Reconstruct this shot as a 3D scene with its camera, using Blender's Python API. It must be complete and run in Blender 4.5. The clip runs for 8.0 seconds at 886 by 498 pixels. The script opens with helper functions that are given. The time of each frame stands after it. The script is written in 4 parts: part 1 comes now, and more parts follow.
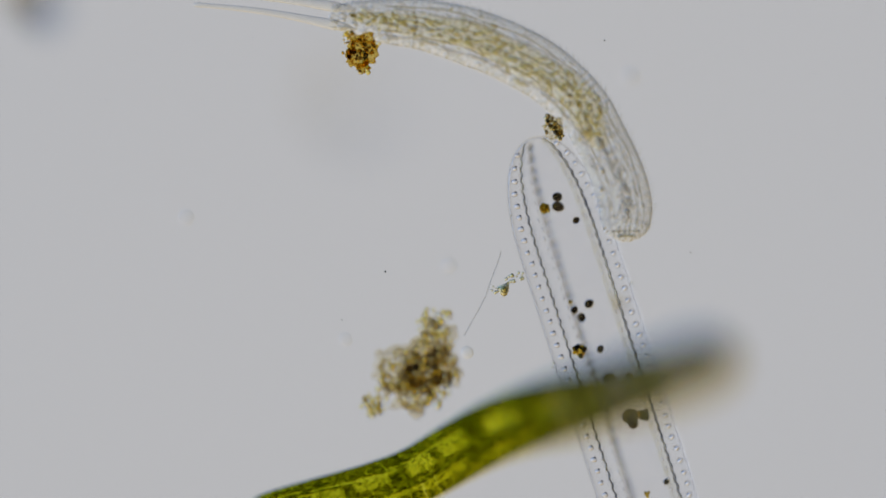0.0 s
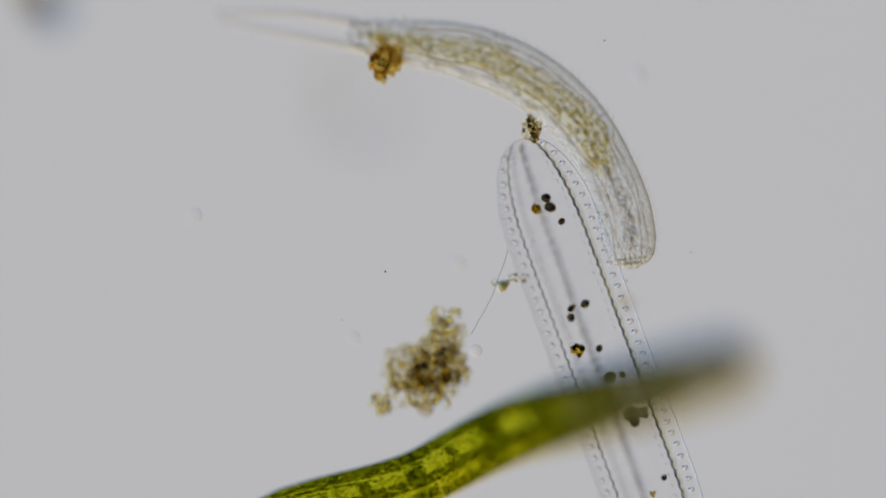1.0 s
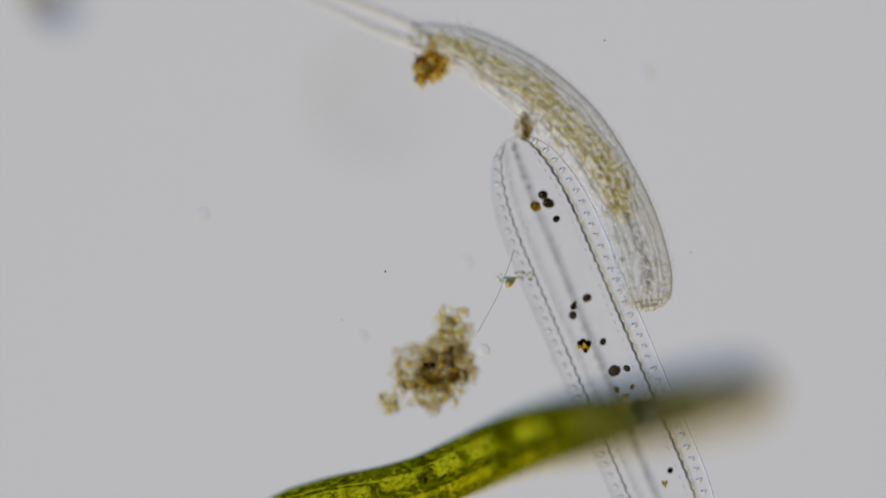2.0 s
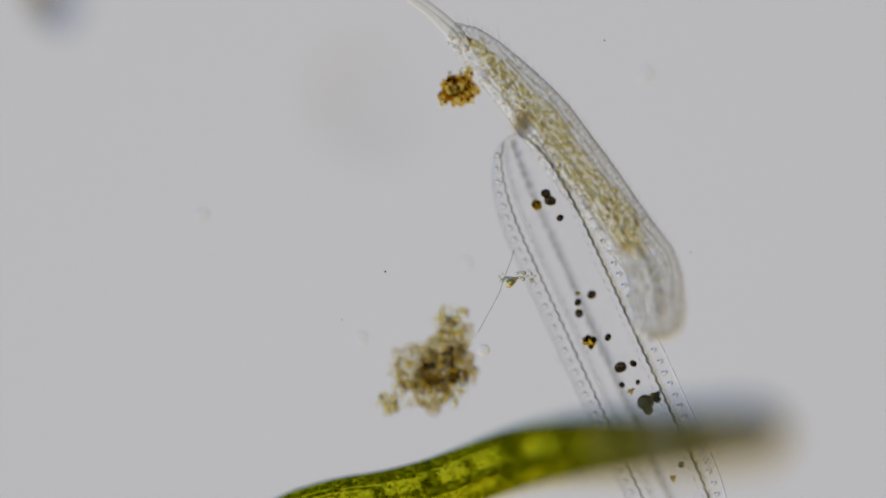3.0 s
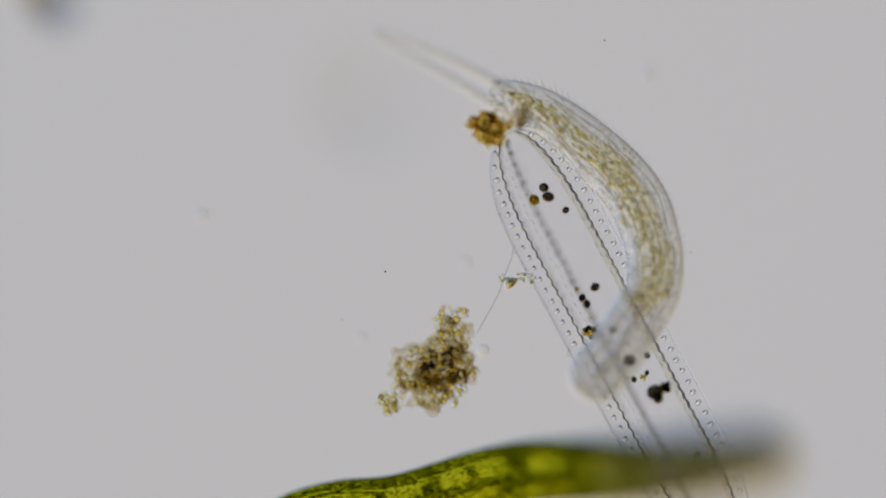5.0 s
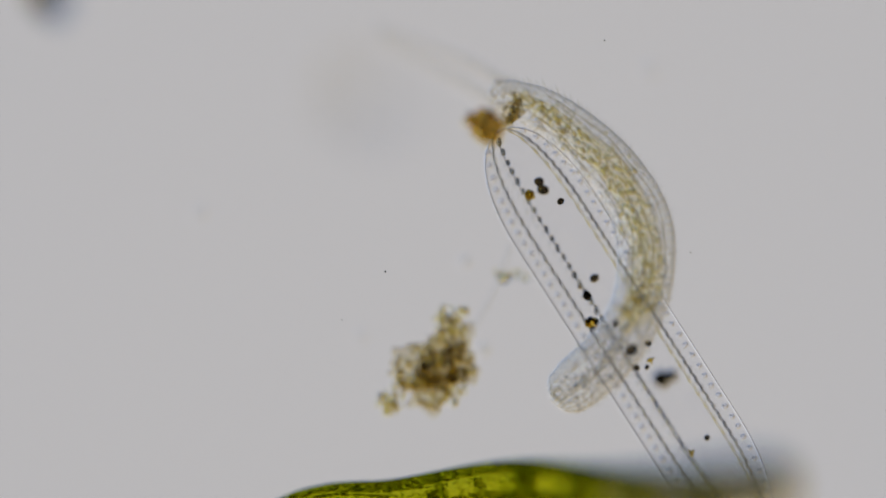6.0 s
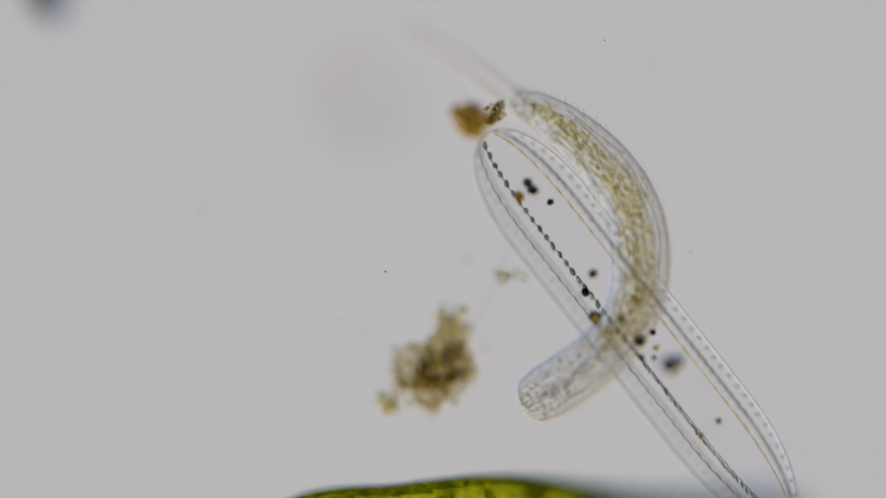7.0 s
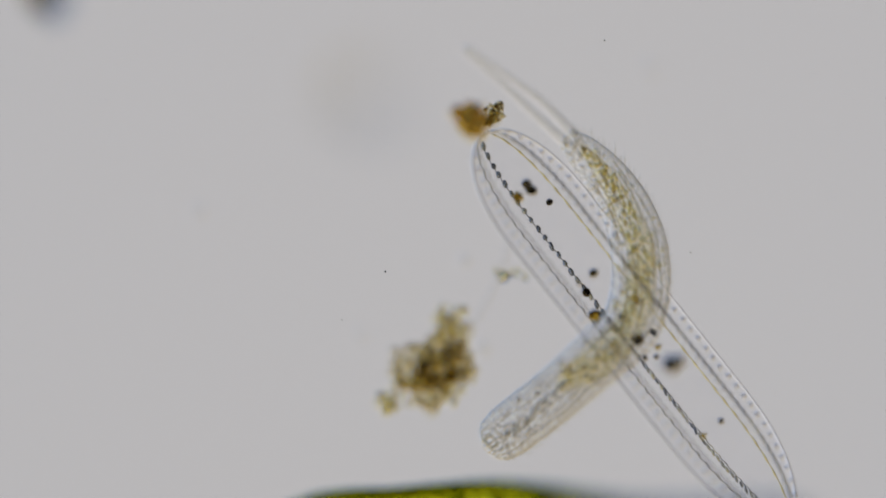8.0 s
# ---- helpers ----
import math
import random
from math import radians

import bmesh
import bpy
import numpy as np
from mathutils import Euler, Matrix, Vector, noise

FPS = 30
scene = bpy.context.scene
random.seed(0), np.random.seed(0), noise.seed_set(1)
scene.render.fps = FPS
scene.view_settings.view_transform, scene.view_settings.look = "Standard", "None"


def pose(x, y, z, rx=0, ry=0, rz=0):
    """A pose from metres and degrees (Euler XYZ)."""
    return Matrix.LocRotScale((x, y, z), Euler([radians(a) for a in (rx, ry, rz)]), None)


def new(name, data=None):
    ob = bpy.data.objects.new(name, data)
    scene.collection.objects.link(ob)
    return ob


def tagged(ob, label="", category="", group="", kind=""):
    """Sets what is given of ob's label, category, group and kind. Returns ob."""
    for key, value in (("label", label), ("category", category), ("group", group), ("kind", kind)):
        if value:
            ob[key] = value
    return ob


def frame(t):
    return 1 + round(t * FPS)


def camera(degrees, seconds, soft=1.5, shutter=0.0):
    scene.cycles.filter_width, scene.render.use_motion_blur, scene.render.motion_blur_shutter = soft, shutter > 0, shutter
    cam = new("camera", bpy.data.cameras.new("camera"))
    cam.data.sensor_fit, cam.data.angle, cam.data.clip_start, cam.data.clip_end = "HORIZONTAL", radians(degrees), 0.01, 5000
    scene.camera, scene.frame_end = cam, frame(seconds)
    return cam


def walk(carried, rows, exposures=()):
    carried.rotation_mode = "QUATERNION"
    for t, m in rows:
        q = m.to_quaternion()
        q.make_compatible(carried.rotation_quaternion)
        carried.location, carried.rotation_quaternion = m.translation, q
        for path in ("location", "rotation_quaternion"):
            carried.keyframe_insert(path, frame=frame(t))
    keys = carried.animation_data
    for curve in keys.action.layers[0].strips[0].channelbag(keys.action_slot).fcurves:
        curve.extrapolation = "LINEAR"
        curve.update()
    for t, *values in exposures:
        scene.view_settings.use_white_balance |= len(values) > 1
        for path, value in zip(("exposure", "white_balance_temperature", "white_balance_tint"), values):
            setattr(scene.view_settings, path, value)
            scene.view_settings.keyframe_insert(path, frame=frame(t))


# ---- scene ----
# A drop of pond water seen through a microscope, built at 1000 : 1 (1 mm stands for 1 micrometre).
# z = 0 is the level that is sharp at first; the glass slide lies below.
K = 0.0003            # metres per unit of the plan
D = 3.0              # from the objective to the sharp level
EYE_UNITS = (784.0, 441.0)
OPEN = 1.30           # width of the objective's cone
LAMP = 0.493
LAMP_LEAN = (0.80, 0.40)      # the side on which the lamp's disc is stronger
LAMP_TINT = (-0.22, 0.28)    # the side on which it is warm


def spot(u, v, z=0.0):
    """A place of the plan (u to the right, v towards the viewer) at height z."""
    s = 1.0 - z / D
    return Vector(((u - EYE_UNITS[0]) * K * s, (EYE_UNITS[1] - v) * K * s, z))


# drift of the stage under the objective: seconds, u, v, sharp level
STAGE = [(0.0, -29, 4, 0.0), (0.5, -29, 3, 0.0), (1.0, -13.5, 1, 0.0), (1.5, 1.5, -2, 0.0), (1.8, 0.5, -1, 0.0), (2.8, 0, 0, 0.0),
         (4.7, 0, 0, 0.0), (5.3, -2, 0, -0.010), (5.8, -2, -1, -0.018), (6.1, -4, -2, -0.027), (6.5, -5, -2, -0.030), (8.0, -6, -3, -0.030)]


def drift(t):
    ts = [r[0] for r in STAGE]
    return [float(np.interp(t, ts, [r[i] for r in STAGE])) for i in (1, 2, 3)]


def place_at(t, u, v, z):
    """The place at height z that the objective sees at u, v of the plan at t seconds."""
    du, dv, level = drift(t)
    s = (D + level - z) / D
    return Vector((-du * K + (u - EYE_UNITS[0]) * K * s, dv * K + (EYE_UNITS[1] - v) * K * s, z))


cam = camera(2 * math.degrees(math.atan(784 * K / D)), 8.0, soft=1.6)
cam.data.dof.use_dof = True
cam.data.dof.focus_distance = D
cam.data.dof.aperture_fstop = cam.data.lens / 1000 / (0.25 * D * OPEN)
walk(cam, [(t, pose(-u * K, v * K, D + z)) for t, u, v, z in STAGE], [(0.0, 0.0, 6440, 10), (1.0, 0.0, 6500, 10.5), (3.0, 0.0, 6560, 11), (4.5, -0.01, 6620, 11.5), (8.0, -0.02, 6640, 11.5)])

# clear bodies lie in many layers: let light pass them all
scene.cycles.max_bounces = scene.cycles.transmission_bounces = scene.cycles.transparent_max_bounces = 40

# ---- light: the field lamp under the stage, and the dim room ----
world = bpy.data.worlds.new("dim_room")
scene.world = world
world.use_nodes = True
world.node_tree.nodes["Background"].inputs["Color"].default_value = (0.9, 0.95, 1.0, 1)
world.node_tree.nodes["Background"].inputs["Strength"].default_value = 0.07


# ---- materials ----
def nodes_of(name):
    m = bpy.data.materials.new(name)
    m.use_nodes = True
    m.node_tree.nodes.clear()
    return m, m.node_tree.nodes, m.node_tree.links


def wire(n, l, kind, **values):
    node = n.new(kind)
    for key, value in values.items():
        node.inputs[key.replace("_", " ")].default_value = value
    return node


def ramp(n, l, source, stops):
    r = n.new("ShaderNodeValToRGB")
    e = r.color_ramp.elements
    e[0].position, e[0].color = stops[0][0], (*stops[0][1], 1)
    e[1].position, e[1].color = stops[-1][0], (*stops[-1][1], 1)
    for p, c in stops[1:-1]:
        k = e.new(p)
        k.color = (*c, 1)
    l.new(source, r.inputs["Fac"])
    return r.outputs["Color"]


def clear_matter(name, stops, ior, scale=300.0, stretch=(1, 1, 1), rough=0.0, bump=0.0, bump_scale=900.0, rest=False, pieces=0.0, detail=4.0):
    """Clear, tinted living matter: light passes, bends a little and takes the tint's colour."""
    m, n, l = nodes_of(name)
    if rest:
        where = n.new("ShaderNodeAttribute")
        where.attribute_name = "rest"
        where = where.outputs["Vector"]
    else:
        where = n.new("ShaderNodeTexCoord").outputs["Object"]
    mp = n.new("ShaderNodeMapping")
    mp.inputs["Scale"].default_value = stretch
    l.new(where, mp.inputs["Vector"])
    tex = wire(n, l, "ShaderNodeTexNoise", Scale=scale, Detail=detail, Roughness=0.6)
    l.new(mp.outputs["Vector"], tex.inputs["Vector"])
    fac = tex.outputs["Fac"]
    if pieces:
        info = n.new("ShaderNodeObjectInfo")
        geo = n.new("ShaderNodeNewGeometry")
        add = n.new("ShaderNodeMath")
        add.operation = "ADD"
        l.new(info.outputs["Random"], add.inputs[0])
        l.new(geo.outputs["Random Per Island"], add.inputs[1])
        fr = n.new("ShaderNodeMath")
        fr.operation = "FRACT"
        l.new(add.outputs[0], fr.inputs[0])
        mix = n.new("ShaderNodeMix")
        mix.inputs["Factor"].default_value = pieces
        l.new(fac, mix.inputs["A"])
        l.new(fr.outputs[0], mix.inputs["B"])
        fac = mix.outputs["Result"]
    colour = ramp(n, l, fac, stops)
    glass = wire(n, l, "ShaderNodeBsdfGlass", IOR=ior, Roughness=rough)
    l.new(colour, glass.inputs["Color"])
    if bump:
        bt = wire(n, l, "ShaderNodeTexNoise", Scale=bump_scale, Detail=2.0)
        l.new(mp.outputs["Vector"], bt.inputs["Vector"])
        b = wire(n, l, "ShaderNodeBump", Strength=bump, Distance=0.001)
        l.new(bt.outputs["Fac"], b.inputs["Height"])
        l.new(b.outputs["Normal"], glass.inputs["Normal"])
    out = n.new("ShaderNodeOutputMaterial")
    l.new(glass.outputs[0], out.inputs["Surface"])
    return m


def smear(name, stops, scale=200.0, soft=False):
    """Thin matter that only absorbs light."""
    m, n, l = nodes_of(name)
    where = n.new("ShaderNodeTexCoord")
    tex = wire(n, l, "ShaderNodeTexNoise", Scale=scale, Detail=5.0, Roughness=0.65)
    l.new(where.outputs["Object"], tex.inputs["Vector"])
    t = n.new("ShaderNodeBsdfTransparent")
    l.new(ramp(n, l, tex.outputs["Fac"], stops), t.inputs["Color"])
    out = n.new("ShaderNodeOutputMaterial")
    l.new(t.outputs[0], out.inputs["Surface"])
    return m


LENS_TOP, LENS_LOW, LENS_RIM, LENS_FOCUS = -0.45, -0.70, 0.52, 2.0
LAMP_CONE = 0.125 * D * LENS_FOCUS / (D - LENS_TOP)


def lamp_glow():
    """The condenser's disc of light: stronger towards one side, to give clear bodies relief. A bluish and
    a warm side are put into its colour, to imitate colour fringes at edges."""
    m, n, l = nodes_of("field_lamp_glow")
    where = n.new("ShaderNodeTexCoord").outputs["Object"]
    reach = LAMP_CONE * OPEN

    def dot(other):
        d = n.new("ShaderNodeVectorMath")
        d.operation = "DOT_PRODUCT"
        l.new(where, d.inputs[0])
        if other is None:
            l.new(where, d.inputs[1])
        else:
            d.inputs[1].default_value = other
        return d.outputs["Value"]

    def times_plus(value, by, plus):
        k = n.new("ShaderNodeMath")
        k.operation = "MULTIPLY_ADD"
        l.new(value, k.inputs[0])
        k.inputs[1].default_value = by
        if isinstance(plus, float):
            k.inputs[2].default_value = plus
        else:
            l.new(plus, k.inputs[2])
        return k.outputs[0]

    def at_least(value, least):
        k = n.new("ShaderNodeMath")
        k.operation = "MAXIMUM"
        l.new(value, k.inputs[0])
        k.inputs[1].default_value = least
        return k.outputs[0]

    slope = dot((LAMP_LEAN[0] / reach, LAMP_LEAN[1] / reach, 0))
    strength = at_least(times_plus(dot(None), -0.3 * LAMP / reach ** 2, times_plus(slope, LAMP, 1.15 * LAMP)), 0.3 * LAMP)
    side = dot((LAMP_TINT[0] / reach, LAMP_TINT[1] / reach, 0))
    rgb = n.new("ShaderNodeCombineColor")
    for k, (mean, by) in enumerate(((0.984, 1.0), (0.976, 0.25), (1.014, -1.15))):
        # the stronger side must not tint the whole field
        mean -= by * 0.25 * (LAMP_LEAN[0] * LAMP_TINT[0] + LAMP_LEAN[1] * LAMP_TINT[1])
        l.new(at_least(times_plus(side, by, mean), 0.05), rgb.inputs[k])
    e = n.new("ShaderNodeEmission")
    l.new(rgb.outputs[0], e.inputs["Color"])
    l.new(strength, e.inputs["Strength"])
    out = n.new("ShaderNodeOutputMaterial")
    l.new(e.outputs[0], out.inputs["Surface"])
    return m


def slide_glass():
    m, n, l = nodes_of("slide_glass")
    g = wire(n, l, "ShaderNodeBsdfGlass", IOR=1.10, Roughness=0.0)
    g.inputs["Color"].default_value = (0.99, 0.995, 0.99, 1)
    out = n.new("ShaderNodeOutputMaterial")
    l.new(g.outputs[0], out.inputs["Surface"])
    return m


def lens_glass():
    m, n, l = nodes_of("condenser_glass")
    g = wire(n, l, "ShaderNodeBsdfRefraction", IOR=1.5, Roughness=0.0)
    out = n.new("ShaderNodeOutputMaterial")
    l.new(g.outputs[0], out.inputs["Surface"])
    return m


SLIDE = slide_glass()
LENS = lens_glass()
GLOW = lamp_glow()
SHELL = clear_matter("silica_shell", [(0.3, (0.985, 0.985, 0.99)), (0.7, (1, 1, 1))], 1.034, scale=120, bump=0.03, bump_scale=200)
KEEL = clear_matter("silica_keel", [(0.3, (0.38, 0.39, 0.42)), (0.5, (0.58, 0.58, 0.57)), (0.7, (0.88, 0.86, 0.72))], 1.12, scale=110)
GREYKEEL = clear_matter("silica_grey_keel", [(0.3, (0.42, 0.44, 0.47)), (0.5, (0.58, 0.59, 0.58)), (0.7, (0.80, 0.78, 0.66))], 1.10, scale=110, pieces=0.5)
GOLDKEEL = clear_matter("silica_golden_keel", [(0.3, (0.76, 0.71, 0.50)), (0.5, (0.90, 0.85, 0.58)), (0.7, (0.98, 0.94, 0.72))], 1.10, scale=110)
PORE = clear_matter("rib_pore", [(0.3, (0.42, 0.43, 0.46)), (0.7, (0.66, 0.66, 0.66))], 1.06, scale=300)
FIBULA = clear_matter("silica_rib", [(0.3, (0.97, 0.97, 0.98)), (0.7, (1, 1, 1))], 1.075, scale=300)
BUNCH = clear_matter("oil_bunch", [(0.25, (0.16, 0.15, 0.15)), (0.5, (0.32, 0.27, 0.13)), (0.7, (0.85, 0.68, 0.16)), (0.9, (0.95, 0.82, 0.35))], 1.05, scale=160, pieces=0.8)
OIL = clear_matter("dark_oil", [(0.35, (0.15, 0.14, 0.17)), (0.6, (0.27, 0.23, 0.14)), (0.75, (0.80, 0.66, 0.16))], 1.06, scale=160)
AMBER = clear_matter("amber_oil", [(0.35, (0.58, 0.48, 0.14)), (0.7, (0.93, 0.83, 0.40))], 1.045, scale=200)
SKIN = clear_matter("clear_cuticle", [(0.3, (0.972, 0.968, 0.955)), (0.7, (0.995, 0.992, 0.982))], 1.018, scale=130, stretch=(0.5, 1, 1), rest=True, bump=0.4, bump_scale=260)
SCALE = clear_matter("clear_body_scale", [(0.2, (0.98, 0.975, 0.95)), (0.8, (1, 1, 0.99))], 1.045, scale=300, pieces=0.7)
MEAL = clear_matter("yellow_food_grain", [(0.03, (0.50, 0.44, 0.38)), (0.10, (0.96, 0.91, 0.70)), (0.5, (1, 0.97, 0.72)), (0.9, (1, 1, 0.95))], 1.075, scale=300, pieces=0.85)
GUT = clear_matter("yellow_gut", [(0.3, (0.95, 0.89, 0.75)), (0.45, (0.995, 0.97, 0.87)), (0.6, (1, 0.99, 0.94))], 1.012, scale=60, stretch=(0.5, 1, 1), rest=True, bump=0.5, bump_scale=160)
FLESH = clear_matter("pale_body_grain", [(0.1, (0.96, 0.95, 0.93)), (0.5, (0.99, 0.985, 0.97)), (0.9, (1, 1, 1))], 1.04, scale=300, pieces=0.8)
MUSCLE = clear_matter("pale_muscle", [(0.3, (0.80, 0.77, 0.70)), (0.7, (0.95, 0.93, 0.86))], 1.05, scale=300)
MOUTH = clear_matter("mouth_rim", [(0.3, (0.86, 0.85, 0.78)), (0.7, (0.96, 0.95, 0.90))], 1.06, scale=200)
DARKGRAIN = clear_matter("dark_grain", [(0.1, (0.34, 0.33, 0.36)), (0.5, (0.66, 0.60, 0.52)), (0.9, (0.97, 0.90, 0.70))], 1.05, scale=250, pieces=0.75)
TIPGRAIN = clear_matter("tip_grain", [(0.1, (0.50, 0.46, 0.40)), (0.4, (0.86, 0.79, 0.58)), (0.9, (0.99, 0.97, 0.82))], 1.06, scale=250, pieces=0.75)
TOE = clear_matter("clear_toe", [(0.3, (0.94, 0.93, 0.90)), (0.7, (0.985, 0.98, 0.96))], 1.026, scale=200)
GREEN = clear_matter("green_cell_wall", [(0.30, (0.71, 0.71, 0.09)), (0.5, (0.77, 0.77, 0.13)), (0.7, (0.83, 0.82, 0.19))], 1.045, scale=70, stretch=(0.4, 1, 1), rest=True, bump=0.5, bump_scale=240, detail=6)
LEAFGREEN = clear_matter("green_chloroplast", [(0.1, (0.78, 0.80, 0.52)), (0.5, (0.91, 0.91, 0.65)), (0.9, (0.98, 0.98, 0.80))], 1.03, scale=250, pieces=0.8)
OLIVE = clear_matter("olive_cell_wall", [(0.30, (0.60, 0.59, 0.24)), (0.5, (0.66, 0.65, 0.30)), (0.7, (0.72, 0.71, 0.38))], 1.045, scale=70, stretch=(0.4, 1, 1), rest=True, bump=0.5, bump_scale=240, detail=6)
GREYCELL = clear_matter("grey_cell_wall", [(0.30, (0.56, 0.54, 0.47)), (0.5, (0.62, 0.60, 0.53)), (0.7, (0.69, 0.67, 0.60))], 1.045, scale=70, stretch=(0.4, 1, 1), rest=True, bump=0.5, bump_scale=240, detail=6)
GRAIN = clear_matter("brown_grain", [(0.08, (0.48, 0.46, 0.44)), (0.18, (0.86, 0.79, 0.64)), (0.35, (0.99, 0.91, 0.50)), (0.6, (1, 0.96, 0.66)), (0.8, (1, 1, 0.95))], 1.07, scale=250, pieces=0.75)
FLOC = clear_matter("brown_floc", [(0.3, (0.80, 0.76, 0.66)), (0.5, (0.91, 0.88, 0.79)), (0.7, (0.98, 0.96, 0.90))], 1.004, scale=110, bump=0.8, bump_scale=200)
RUST = clear_matter("rusty_grain", [(0.08, (0.56, 0.46, 0.30)), (0.3, (0.88, 0.76, 0.40)), (0.6, (0.97, 0.88, 0.50)), (0.9, (1, 0.97, 0.82))], 1.05, scale=250, pieces=0.75)
RUSTFLOC = clear_matter("rusty_floc", [(0.3, (0.66, 0.53, 0.24)), (0.5, (0.84, 0.71, 0.34)), (0.7, (0.97, 0.89, 0.55))], 1.006, scale=110, bump=0.8, bump_scale=200)
CRYSTAL = clear_matter("clear_crystal", [(0.3, (0.92, 0.90, 0.70)), (0.7, (0.99, 0.99, 0.92))], 1.11, scale=300)
GEM = clear_matter("dark_edged_crystal", [(0.3, (0.90, 0.86, 0.62)), (0.7, (0.98, 0.97, 0.86))], 1.13, scale=300)
BUBBLE = clear_matter("pale_droplet", [(0.3, (0.985, 0.985, 0.985)), (0.7, (1, 1, 1))], 1.006, scale=200)
RING = clear_matter("clear_droplet", [(0.3, (0.99, 0.985, 0.95)), (0.7, (1, 1, 1))], 1.015, scale=200)
THREAD = clear_matter("pale_thread", [(0.3, (0.80, 0.80, 0.78)), (0.7, (0.95, 0.95, 0.94))], 1.06, scale=300)
DIRT = smear("grey_dirt", [(0.3, (0.79, 0.78, 0.76)), (0.7, (0.95, 0.95, 0.94))], scale=60)
DARKDIRT = smear("brown_dirt", [(0.3, (0.16, 0.15, 0.10)), (0.7, (0.6, 0.56, 0.46))], scale=60)
SEPTUM = smear("cell_septum", [(0.3, (0.74, 0.76, 0.45)), (0.7, (0.86, 0.88, 0.55))])
SPECK = smear("black_dust", [(0.3, (0.1, 0.1, 0.1)), (0.7, (0.35, 0.35, 0.35))])


# ---- mesh helpers ----
def part(name, bm, material, parent=None, label=""):
    me = bpy.data.meshes.new(name)
    bm.normal_update()
    bm.to_mesh(me)
    bm.free()
    me.materials.append(material)
    for p in me.polygons:
        p.use_smooth = True
    ob = new(name, me)
    if parent is not None:
        ob.parent = parent
    if label:
        tagged(ob, label)
    return ob


def holder(name, place):
    ob = new(name)
    ob.location = place
    ob.empty_display_size = 0.01
    return ob


def tube_mesh(stations, around=32, close_start=False, close_end=False, wave=None):
    """A tube along x. stations: (x, half width in y, half height in z[, y, z offset])."""
    bm = bmesh.new()
    rings = []
    for st in stations:
        x, ry, rz = st[:3]
        oy, oz = st[3:5] if len(st) > 3 else (0, 0)
        ring = []
        for k in range(around):
            a = 2 * math.pi * k / around
            f = 1 + (wave(x, a) if wave else 0)
            ring.append(bm.verts.new((x, oy + ry * f * math.cos(a), oz + rz * f * math.sin(a))))
        rings.append(ring)
    for r0, r1 in zip(rings, rings[1:]):
        for k in range(around):
            bm.faces.new((r0[k], r0[(k + 1) % around], r1[(k + 1) % around], r1[k]))
    if close_start:
        bm.faces.new(rings[0])
    if close_end:
        bm.faces.new(list(reversed(rings[-1])))
    bmesh.ops.recalc_face_normals(bm, faces=bm.faces)
    return bm


def keep_rest(ob, shift):
    """Notes where each vertex lies in the straightened body, so that a pattern runs on from piece to piece."""
    me = ob.data
    at = me.attributes.new("rest", "FLOAT_VECTOR", "POINT")
    co = np.empty(len(me.vertices) * 3, np.float32)
    me.vertices.foreach_get("co", co)
    co = co.reshape(-1, 3)
    co[:, 0] += shift
    at.data.foreach_set("vector", co.ravel())


ICO = {}


def blob(bm, centre, r, rnd, rough=0.25, squash=(1, 1, 1), sub=1):
    """Adds one uneven rounded grain to bm."""
    if sub not in ICO:
        ball = bmesh.new()
        bmesh.ops.create_icosphere(ball, subdivisions=sub, radius=1.0)
        ball.verts.index_update()
        ICO[sub] = ([v.co.copy() for v in ball.verts], [[v.index for v in f.verts] for f in ball.faces])
        ball.free()
    wide = 6.28 if squash[0] < 1.6 else 0.6
    turn = Euler([rnd.uniform(-0.5, 0.5) * wide for _ in range(3)]).to_matrix()
    made = []
    for co in ICO[sub][0]:
        f = r * (1 + rnd.uniform(-rough, rough))
        made.append(bm.verts.new(Vector(centre) + turn @ Vector((co.x * f * squash[0], co.y * f * squash[1], co.z * f * squash[2]))))
    for face in ICO[sub][1]:
        bm.faces.new([made[k] for k in face])


# ---- paths of bending bodies ----
def curve_at(points, count, slide=0.0, total=None):
    """Even steps along a smooth curve through points: places and directions. slide, total: metres along it."""
    p = np.array(points, float)
    fine = []
    for i in range(len(p) - 1):
        a, b, c, d = p[max(i - 1, 0)], p[i], p[i + 1], p[min(i + 2, len(p) - 1)]
        for s in np.linspace(0, 1, 12, endpoint=False):
            fine.append(0.5 * (2 * b + (c - a) * s + (2 * a - 5 * b + 4 * c - d) * s ** 2 + (3 * b - a - 3 * c + d) * s ** 3))
    fine.append(p[-1])
    fine = np.array(fine)
    for _ in range(10):
        fine[1:-1] = 0.25 * fine[:-2] + 0.5 * fine[1:-1] + 0.25 * fine[2:]
    end = fine[-1] + (fine[-1] - fine[-4]) / np.linalg.norm(fine[-1] - fine[-4]) * 0.1
    fine = np.vstack([fine, end])
    s = np.concatenate([[0], np.cumsum(np.linalg.norm(np.diff(fine, axis=0), axis=1))])
    length = (s[-1] - 0.1) if total is None else total
    want = slide + (np.arange(count) + 0.5) / count * length
    step = 0.4 * length / count
    where = np.stack([np.interp(want, s, fine[:, i]) for i in range(3)], 1)
    ahead = np.stack([np.interp(want + step, s, fine[:, i]) for i in range(3)], 1)
    back = np.stack([np.interp(want - step, s, fine[:, i]) for i in range(3)], 1)
    return where, ahead - back


